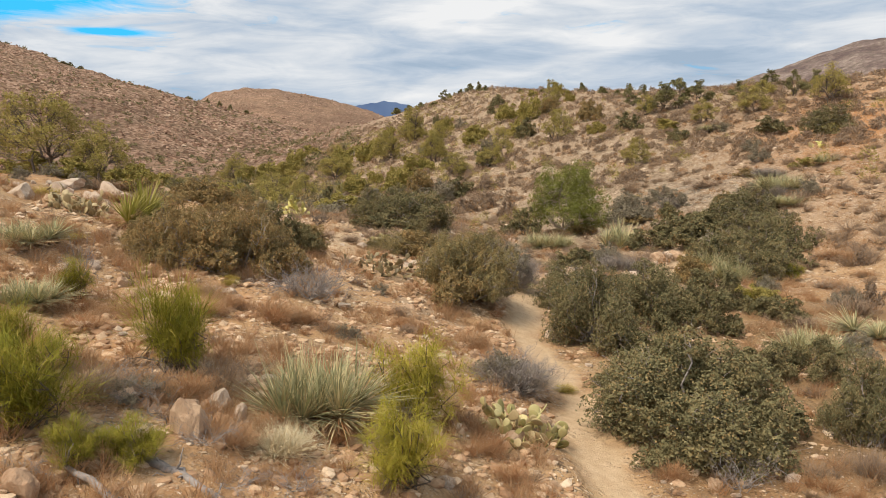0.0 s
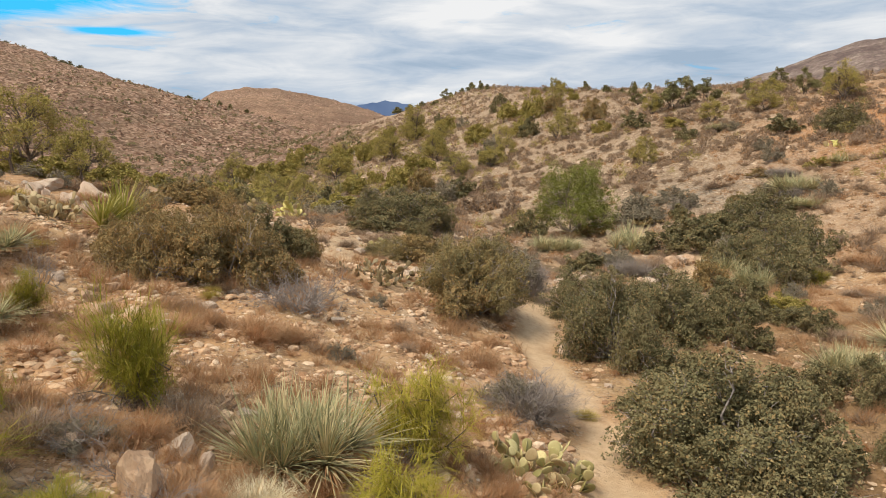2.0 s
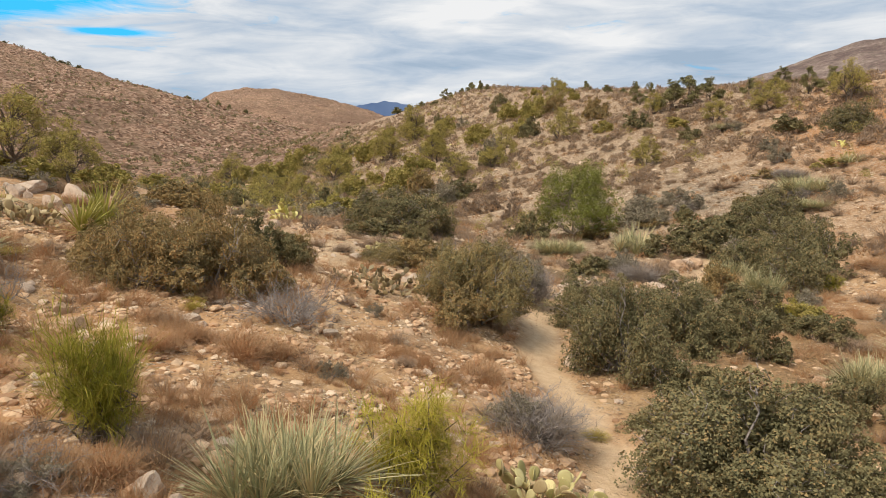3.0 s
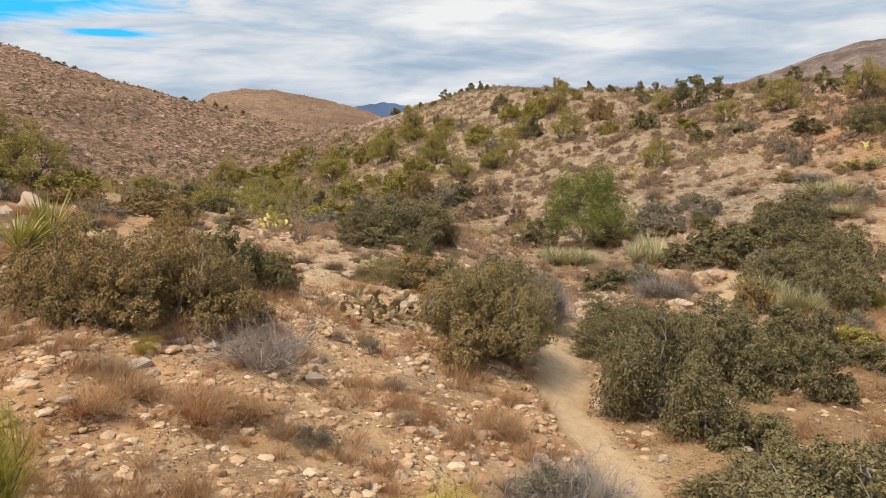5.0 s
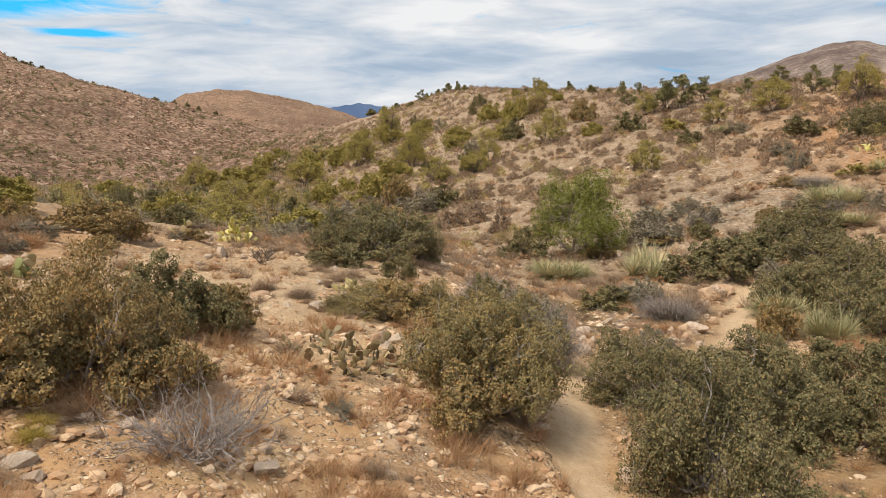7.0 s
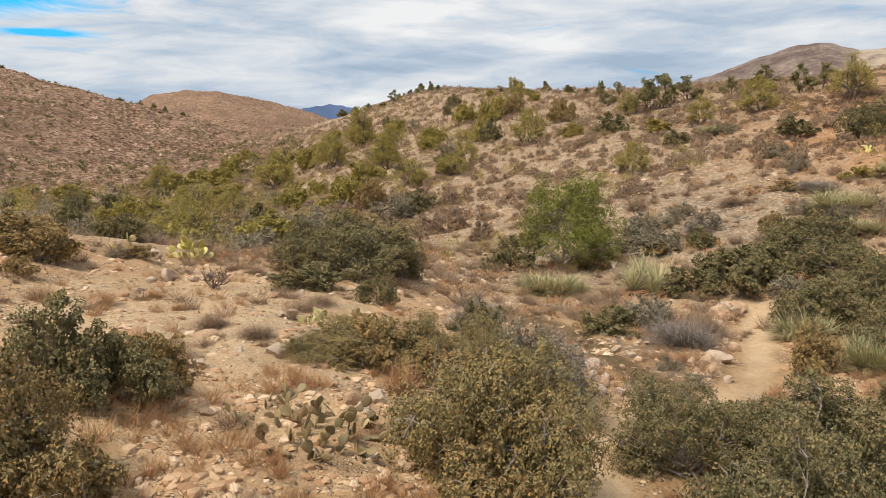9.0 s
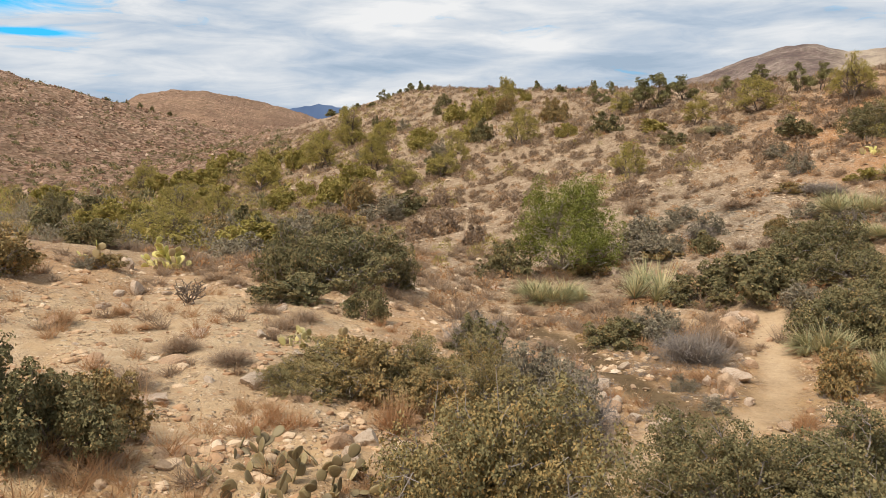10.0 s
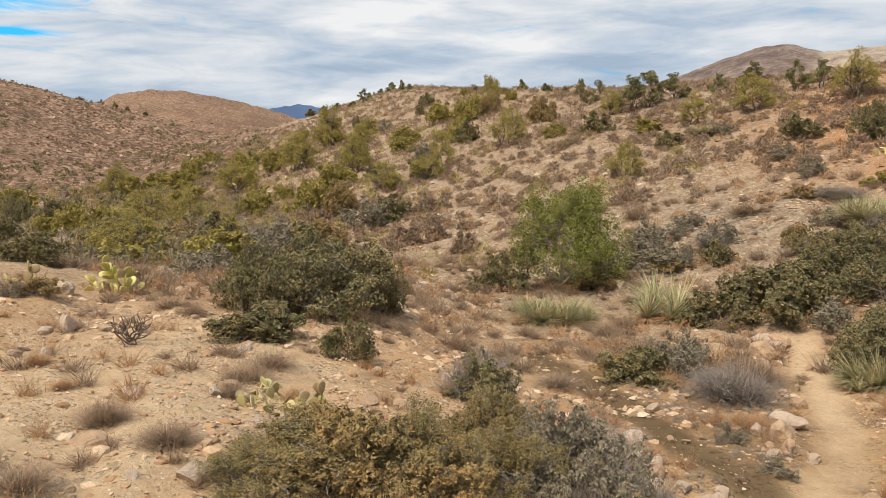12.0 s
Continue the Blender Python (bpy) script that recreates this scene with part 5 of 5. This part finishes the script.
# lower growth round the large oak by the path, and on the brow behind the boulders
grow("oak_m", 2.95, 9.45, 1.50, 0.75)
grow("oak_m", 4.05, 9.75, 1.60, 1.05)
grow("oak_m", 3.45, 10.95, 1.70, 1.10)
grow("oak_m", 3.05, 12.00, 1.25, 0.55)
grow("oak_m", 3.95, 12.30, 1.30, 0.60)
grow("olive", -9.0, 22.3, 1.5, 0.8)
grow("bronze_m", -8.4, 22.0, 1.2, 0.55)
grow("mauve", -8.0, 21.2, 1.0, 0.45)
grow("olive", -10.3, 21.6, 1.3, 0.7)
grow("mauve", -9.3, 20.9, 0.9, 0.4)
grow("greyish", -7.4, 21.0, 0.9, 0.45)
grow("straw", -7.6, 19.6, 0.8, 0.4)

# rubble, grass and low shrubs round the pale boulders on the brow
rng_r = np.random.RandomState(43)
for k in range(36):
    x, y = -6.6 - 3.6 * rng_r.rand(), 14.6 + 6.2 * rng_r.rand()
    w = 0.14 + 0.34 * rng_r.rand() ** 2
    boulder(x, y, w, w * (0.45 + 0.25 * rng_r.rand()), "pale broken rock on the stony brow", pale=k % 3 > 0)
for k in range(20):
    x, y = -6.4 - 4.2 * rng_r.rand(), 15.2 + 6.5 * rng_r.rand()
    grow(("straw", "mauve", "lime_tuft", "straw", "greyish")[k % 5], x, y, 0.45 + 0.5 * rng_r.rand(), 0.22 + 0.22 * rng_r.rand())
# dry growth on the slope east of the wash
for k in range(34):
    x, y = 7.2 + 6.5 * rng_r.rand(), 13.5 + 11 * rng_r.rand()
    if x < 9.6 and y > 20.5:
        continue
    grow(("small_brown", "straw", "mauve", "greyish", "straw", "small_green", "mauve")[k % 7], x, y, 0.5 + 0.7 * rng_r.rand(), 0.25 + 0.28 * rng_r.rand())

# scattered young trees and shrubs of the upper slope
for k in range(26):
    x, y = -4 + 19 * rng_r.rand(), 56 + 44 * rng_r.rand()
    w = 1.1 + 1.2 * rng_r.rand()
    grow(("olive", "sapling", "greyish", "olive", "small_green", "bronze_m")[k % 6], x, y, w, w * (0.55 + 0.45 * rng_r.rand()))
# dead twigs and grass among the near boulders
for kind, x, y, w, h in (("dead", -2.55, 7.05, 0.60, 0.30), ("dead", -2.10, 6.55, 0.55, 0.25), ("straw", -1.90, 6.75, 0.50, 0.28), ("dead", -2.75, 6.45, 0.60, 0.28), ("straw", -2.60, 7.60, 0.60, 0.34), ("mauve", -2.35, 8.00, 0.70, 0.36), ("straw", -1.75, 7.25, 0.45, 0.30), ("mauve", -3.35, 7.20, 0.60, 0.34), ("dead", -1.25, 6.30, 0.55, 0.22)):
    grow(kind, x, y, w, h)
# grey-green growth over the stony foot of the hill
for k in range(16):
    x, y = 8.6 + 6.5 * rng_r.rand(), 31.5 + 6.5 * rng_r.rand()
    grow(("greyish", "bronze_m", "grey_dome", "greyish")[k % 4], x, y, 0.8 + 0.8 * rng_r.rand(), 0.4 + 0.4 * rng_r.rand())
grow("oak", 11.4, 26.3, 2.2, 1.35)
grow("oak_m", 10.6, 24.2, 1.6, 1.0)

# brush that fills the hollow below the terrace
rng_b = np.random.RandomState(41)
for k in range(34):
    across, y = rng_b.rand(), 33 + 17 * rng_b.rand()
    x = -1.5 - (0.30 * y + 2.5) * across
    size = 0.9 + 1.3 * rng_b.rand()
    grow(("greyish", "bronze_m", "greyish", "oak_m", "twiggy", "olive")[k % 6], x, y, size * 1.25, size * (0.5 + 0.35 * rng_b.rand()))


# ---- ground cover ----
def chips(level):
    bank = []
    for k in range(8):
        v, f = stone_shape(300 + k, max(level, 1)) if level else (np.array([[1, 0, 0], [0, 1, 0], [-1, 0, 0], [0, -1, 0], [0.2, 0.1, 0.75], [0, 0, -0.5]]) * 0.5 + np.random.RandomState(k).normal(size=(6, 3)) * 0.09, np.array([[0, 1, 4], [1, 2, 4], [2, 3, 4], [3, 0, 4], [1, 0, 5], [2, 1, 5], [3, 2, 5], [0, 3, 5]]))
        bank.append((v * (1.0, 0.8, 0.62), f))
    return bank


def strewn(name, label, spots, sizes, mat, seed, level=1, sink=0.1, category="stones", tall=1.0):
    """Many loose stones in one mesh of kind stuff."""
    rng = np.random.RandomState(seed)
    bank, pieces = chips(level), []
    which, turn = rng.randint(len(bank), size=len(spots)), rng.rand(len(spots)) * 6.283
    z = sheet_height(spots[:, 0], spots[:, 1])
    for k, (v, f) in enumerate(bank):
        pick = which == k
        n = int(pick.sum())
        if not n:
            continue
        c, s, size = np.cos(turn[pick]), np.sin(turn[pick]), sizes[pick]
        x = (v[None, :, 0] * c[:, None] - v[None, :, 1] * s[:, None]) * size[:, None] + spots[pick, 0][:, None]
        y = (v[None, :, 0] * s[:, None] + v[None, :, 1] * c[:, None]) * size[:, None] + spots[pick, 1][:, None]
        h = (v[None, :, 2] - sink) * size[:, None] * tall * (0.7 + 0.5 * rng.rand(n, 1)) + z[pick][:, None]
        faces = (f[None] + (np.arange(n) * len(v))[:, None, None]).reshape(-1, 3)
        pieces.append((np.stack([x, y, h], -1).reshape(-1, 3), faces, 0))
    return tagged(new(name, mesh_from(name, pieces, [mat])), label, category, kind="stuff")


def spread(count, box, seed, keep):
    """Random places in a box, thinned by a density between 0 and 1."""
    rng = np.random.RandomState(seed)
    x, y = box[0] + (box[1] - box[0]) * rng.rand(count), box[2] + (box[3] - box[2]) * rng.rand(count)
    ok = rng.rand(count) < keep(x, y)
    return np.stack([x[ok], y[ok]], -1)


def clumpy(x, y, size, seed):
    return np.clip(0.5 + 0.55 * waves(x, y, size, seed, 3), 0, 1)


def off_trail(x, y, clear=0.42):
    return smooth(clear, clear + 0.35, np.minimum(from_line(x, y, TRAIL), from_line(x, y, SANDY)) + 0.1 * waves(x, y, 1.3, 31, 3))


def wedge(count, near, far, left, right, seed, keep, power=1.0):
    """Random places in a fan seen from the start, between two bearings."""
    rng = np.random.RandomState(seed)
    r = near + (far - near) * rng.rand(count) ** power
    a = np.radians(left + (right - left) * rng.rand(count))
    x, y = r * np.sin(a), r * np.cos(a)
    ok = rng.rand(count) < keep(x, y)
    return np.stack([x[ok], y[ok]], -1)


def loose_stone_material():
    m = Nodes("loose_stone")
    c = m.ramp(m.island(), (0.0, (0.25, 0.155, 0.088)), (0.4, (0.44, 0.295, 0.175)), (0.8, (0.57, 0.42, 0.28)), (1.0, (0.68, 0.555, 0.415)))
    c = m.mix(m.ramp(m.noise(30.0, 4.0), (0.5, 0.0), (0.7, 0.4)), c, (0.24, 0.18, 0.13))
    return m.done(c, 0.93, spec=0.15)


def hill_block_material():
    m = Nodes("hill_block")
    c = m.ramp(m.island(), (0.0, (0.13, 0.072, 0.047)), (0.4, (0.27, 0.158, 0.102)), (0.8, (0.39, 0.25, 0.17)), (1.0, (0.51, 0.38, 0.275)))
    c = m.mix(m.ramp(m.noise(1.2, 5.0, 0.7), (0.5, 0.0), (0.7, 0.4)), c, (0.17, 0.12, 0.085))
    return m.done(c, 0.93, spec=0.15)


def rubble_material():
    m = Nodes("rubble")
    c = m.ramp(m.island(), (0.0, (0.29, 0.165, 0.090)), (0.4, (0.46, 0.285, 0.163)), (0.75, (0.57, 0.395, 0.245)), (1.0, (0.66, 0.51, 0.36)))
    c = m.mix(m.ramp(m.noise(22.0, 5.0, 0.7), (0.48, 0.0), (0.68, 0.5)), c, (0.28, 0.19, 0.125))
    return m.done(c, 0.93, m.bump(m.noise(60.0, 4.0), 0.4, 0.01), spec=0.15)


RUBBLE = rubble_material()
LOOSE, BLOCK = loose_stone_material(), hill_block_material()

rng_s = np.random.RandomState(5)
def stony(x, y):
    bank = 0.16 + 0.84 * smooth(2.2, 1.0, x) * smooth(19, 15.5, y)
    return off_trail(x, y, 0.25) * bank * smooth(0.25, 0.5, from_line(x, y, SILT))


spots = spread(40000, (-7, 7.5, 4.5, 25), 1, lambda x, y: off_trail(x, y, 0.28) * (0.3 + 0.7 * clumpy(x, y, 2.6, 61)))
strewn("gravel", "loose tan gravel on the soil", spots, 0.018 + 0.065 * rng_s.rand(len(spots)) ** 2.4, LOOSE, 2, 0)
spots = spread(9000, (7, 14.5, 12, 28), 99, lambda x, y: off_trail(x, y, 0.3) * (0.2 + 0.8 * clumpy(x, y, 2.2, 68)))
strewn("bank_gravel", "loose stones on the slope east of the wash", spots, 0.025 + 0.11 * rng_s.rand(len(spots)) ** 3, LOOSE, 100, 0)
spots = spread(26000, (-8, 3, 16, 27), 95, lambda x, y: 0.35 + 0.65 * clumpy(x, y, 1.4, 66))
strewn("terrace_grit", "fine pale grit over the flat terrace", spots, 0.014 + 0.05 * rng_s.rand(len(spots)) ** 3, RUBBLE, 96, 0)
spots = spread(8000, (1.6, 10, 18.5, 30), 97, lambda x, y: (0.15 + 0.85 * off_trail(x, y, 0.22)) * smooth(0.2, 0.4, from_line(x, y, SILT)) * (0.2 + 0.8 * clumpy(x, y, 1.6, 67)))
strewn("wash_gravel", "loose gravel and pebbles in the wash", spots, 0.02 + 0.10 * rng_s.rand(len(spots)) ** 4, LOOSE, 98, 0)
spots = spread(54000, (-7.5, 8, 4.5, 26), 91, lambda x, y: stony(x, y) * (0.12 + clumpy(x, y, 1.9, 61) ** 1.4))
strewn("small_stones", "pale and tan broken stones over the bank", spots, 0.035 + 0.14 * rng_s.rand(len(spots)) ** 2.8, RUBBLE, 92, sink=0.22)
spots = wedge(46000, 24, 125, -12, 34, 3, lambda x, y: off_trail(x, y, 0.6) * (0.2 + 0.8 * clumpy(x, y, 7, 62)), 1.4)
strewn("slope_stones", "loose stones scattered over the hillside", spots, (0.055 + 0.22 * rng_s.rand(len(spots)) ** 2.8) * (0.8 + spots[:, 1] / 90), LOOSE, 4, 0)
spots = wedge(26000, 27, 66, -10, 34, 45, lambda x, y: 0.1 + 0.55 * clumpy(x, y, 4, 79) + 0.35 * np.exp(-(((x - 11.5) / 4.5) ** 2) - ((y - 37) / 4.5) ** 2), 0.9)
strewn("hillside_chips", "small broken stones on the lower hillside", spots, 0.05 + 0.16 * rng_s.rand(len(spots)) ** 2.2, LOOSE, 46, 0)
spots = wedge(26000, 85, 380, -38, -4, 6, lambda x, y: 0.25 + 0.75 * clumpy(x, y, 30, 63), 0.8)
strewn("hill_blocks", "reddish-brown rock blocks covering the far hill", spots, 0.3 + 1.3 * rng_s.rand(len(spots)) ** 3.0, BLOCK, 7, 0, tall=1.9)
spots = wedge(5000, 440, 800, -24, -2, 8, lambda x, y: 0.3 + 0.7 * clumpy(x, y, 60, 64), 1.0)
strewn("far_blocks", "reddish rock blocks on the rounded hill", spots, 0.8 + 2.6 * rng_s.rand(len(spots)) ** 3.0, BLOCK, 9, 0, tall=1.7)


def tufts(name, label, spots, sizes, mat, seed, count, thin, spray=0.5, category="grass"):
    """Clumps of thin dry blades in one mesh of kind stuff."""
    rng = np.random.RandomState(seed)
    n = len(spots)
    z = sheet_height(spots[:, 0], spots[:, 1])
    own = np.repeat(np.arange(n), count)
    size = sizes[own]
    root = np.c_[spots[own], z[own] - 0.01] + rng.normal(size=(n * count, 3)) * np.c_[size, size, size * 0] * 0.16
    d = np.c_[rng.normal(size=(n * count, 2)) * spray, 0.6 + 0.4 * rng.rand(n * count)]
    v, f = barbs(root, d, size * (0.5 + 0.6 * rng.rand(n * count)), thin * (0.6 + size), rng)
    return tagged(new(name, mesh_from(name, [(v, f, 0)], [mat])), label, category, kind="stuff")


def scrub(name, label, spots, sizes, mat, seed, count, leaf, tall=0.55, category="shrub"):
    """Low rounded scrub in one mesh of kind stuff."""
    rng = np.random.RandomState(seed)
    n = len(spots)
    z = sheet_height(spots[:, 0], spots[:, 1])
    own = np.repeat(np.arange(n), count)
    d = unit(rng.normal(size=(n * count, 3)))
    d[:, 2] = np.abs(d[:, 2])
    lobe = 0.75 + 0.3 * np.sin(5 * np.arctan2(d[:, 1], d[:, 0]) + own) * (1 - d[:, 2])
    size = sizes[own][:, None]
    at = np.c_[spots[own], z[own]] + d * (0.5, 0.5, tall) * size * (lobe * (0.6 + 0.4 * rng.rand(n * count)))[:, None]
    face = unit(d + rng.normal(size=d.shape) * 0.45)
    v, f = barbs(at, d * 0.6 + (0, 0, 0.3) + rng.normal(size=d.shape) * 0.7, leaf * sizes[own] * (0.8 + 0.8 * rng.rand(n * count)), leaf * 0.5 * sizes[own], rng, face)
    return tagged(new(name, mesh_from(name, [(v, f, 0)], [mat])), label, category, kind="stuff")


def grassy(x, y):
    bank = smooth(1.6, 0.2, x) * (1 - smooth(14, 18, y)) + 0.25 + 0.3 * smooth(3.5, 5, x)
    return off_trail(x, y) * smooth(0.3, 0.6, from_line(x, y, SILT)) * np.clip(bank, 0, 1) * clumpy(x, y, 1.6, 71) ** 1.8 * (1 - 0.65 * smooth(16.5, 18.5, y) * smooth(2.5, 1.5, x))


spots = spread(9500, (-9, 10, 4, 24), 11, grassy)
tufts("bunch_grass", "dry reddish-brown bunch grass over the stony bank", spots, 0.13 + 0.27 * rng_s.rand(len(spots)), STRAW, 12, 80, 0.007, 0.6)
spots = spread(3000, (-10, 14, 6, 36), 13, lambda x, y: off_trail(x, y, 0.5) * 0.4 * clumpy(x, y, 3.0, 72))
tufts("low_scrub", "low mauve-brown dry scrub between the stones", spots, 0.14 + 0.26 * rng_s.rand(len(spots)) ** 1.5, MAUVE, 14, 110, 0.009, 0.9, "shrub")
spots = spread(900, (3.3, 6.6, 20.2, 25.5), 101, lambda x, y: off_trail(x, y, 0.35) * smooth(0.3, 0.5, from_line(x, y, SILT)) * 0.7)
tufts("wash_litter", "grey-brown dead twigs and litter in the wash", spots, 0.07 + 0.12 * rng_s.rand(len(spots)), ASHEN, 102, 40, 0.006, 1.4, "litter")
def dry_slope(x, y):
    return (1 - 0.8 * np.exp(-(((x - 11.5) / 4.2) ** 2) - ((y - 37) / 4.0) ** 2)) * (0.15 + 0.85 * clumpy(x, y, 6, 73))


spots = wedge(1500, 26, 44, -14, 34, 35, dry_slope, 1.0)
tufts("hillfoot_scrub", "low dry twiggy scrub at the foot of the hill", spots, 0.2 + 0.4 * rng_s.rand(len(spots)) ** 1.6, MAUVE, 36, 130, 0.014, 0.9, "shrub")
spots = wedge(3400, 43, 66, -10, 34, 15, dry_slope, 1.0)
scrub("slope_scrub", "low brown dry scrub dotted over the hillside", spots, 0.3 + 0.65 * rng_s.rand(len(spots)) ** 1.6, MAUVE, 16, 150, 0.14, 0.62)
spots = wedge(11500, 64, 150, -10, 34, 25, dry_slope, 1.0)
scrub("upper_scrub", "low brown dry scrub on the upper hillside", spots, 0.35 + 0.7 * rng_s.rand(len(spots)) ** 1.6, MAUVE, 26, 52, 0.18, 0.62)
spots = wedge(5200, 27, 120, -12, 34, 37, lambda x, y: 0.2 + 0.8 * clumpy(x, y, 5, 77), 1.2)
scrub("slope_grass", "tan dry grass tussocks over the hillside", spots, 0.25 + 0.5 * rng_s.rand(len(spots)) ** 1.6, STRAW, 38, 60, 0.12, 0.5, "grass")
spots = wedge(5600, 36, 130, -14, 34, 17, lambda x, y: 0.07 + 0.9 * smooth(14, -8, x) * clumpy(x, y, 12, 74) * (0.25 + 0.75 * smooth(42, 62, y)), 1.1)
scrub("slope_green", "olive-green scrub thick towards the valley", spots, 0.45 + 0.9 * rng_s.rand(len(spots)) ** 1.7, OLIVE, 18, 120, 0.08, 0.75)
spots = wedge(420, 33, 62, -26, -3, 39, lambda x, y: 0.2 + 0.8 * clumpy(x, y, 6, 78), 1.0)
scrub("hollow_brush", "grey-brown brush in the hollow below the terrace", spots, 0.6 + 0.9 * rng_s.rand(len(spots)), OAK_GREY, 40, 240, 0.07, 0.65)
spots = wedge(7500, 70, 360, -38, -6, 19, lambda x, y: 0.1 + 0.9 * clumpy(x, y, 40, 75) * smooth(330, 80, np.hypot(x, y)), 0.9)
scrub("hill_scrub", "grey-green scrub over the foot of the far hill", spots, 0.5 + 1.1 * rng_s.rand(len(spots)) ** 2, OAK, 20, 26, 0.3, 0.6)
for seed, mat, name, label in ((21, OLIVE, "valley_scrub", "olive-green scrub on the valley floor"), (23, OAK_GREY, "valley_brush", "grey-green brush on the valley floor"), (24, OAK_DRY, "valley_bronze", "bronze scrub on the valley floor")):
    spots = wedge(420, 42, 115, -42, -8, seed, lambda x, y: 0.1 + 0.9 * clumpy(x, y, 15, 70 + seed), 1.0)
    scrub(name, label, spots, 0.8 + 1.5 * np.random.RandomState(seed).rand(len(spots)) ** 1.5, mat, seed + 30, 260, 0.065, 0.7)

for k in range(22):
    deg = -33.5 + 22 * (k / 22) ** 1.5 + 0.9 * math.sin(k * 7.1)
    far = 246 + 3.6 * max(0, -deg - 12) - 6 * abs(math.sin(k * 2.7))
    grow("crest_shrub", far * math.sin(radians(deg)), far * math.cos(radians(deg)), 1.2 + 1.5 * abs(math.sin(k * 3.3)), 0.9 + 1.1 * abs(math.sin(k * 5.7)))

# single stones that lie by the path and on the bank
rng_p = np.random.RandomState(77)
spots = spread(900, (-5.5, 6.5, 6, 25), 78, lambda x, y: off_trail(x, y, 0.2) * clumpy(x, y, 2.6, 61))[:280]
SMALL_STONES = [mesh_from("stone", [(*stone_shape(400 + k, 2), 0)], [STONE if k % 2 else PALE_STONE]) for k in range(8)]
for k, (x, y) in enumerate(spots):
    size = 0.07 + 0.17 * rng_p.rand() ** 2
    ob = part("stone", SMALL_STONES[k % 8], GROUND_OB)
    ob.location = (x, y, float(sheet_height(np.array([x]), np.array([y]))[0]) - 0.1 * size)
    ob.scale, ob.rotation_euler = (size * 1.1, size * 0.9, size * 0.7), (0.3 * rng_p.normal(), 0.3 * rng_p.normal(), rng_p.rand() * 6.28)
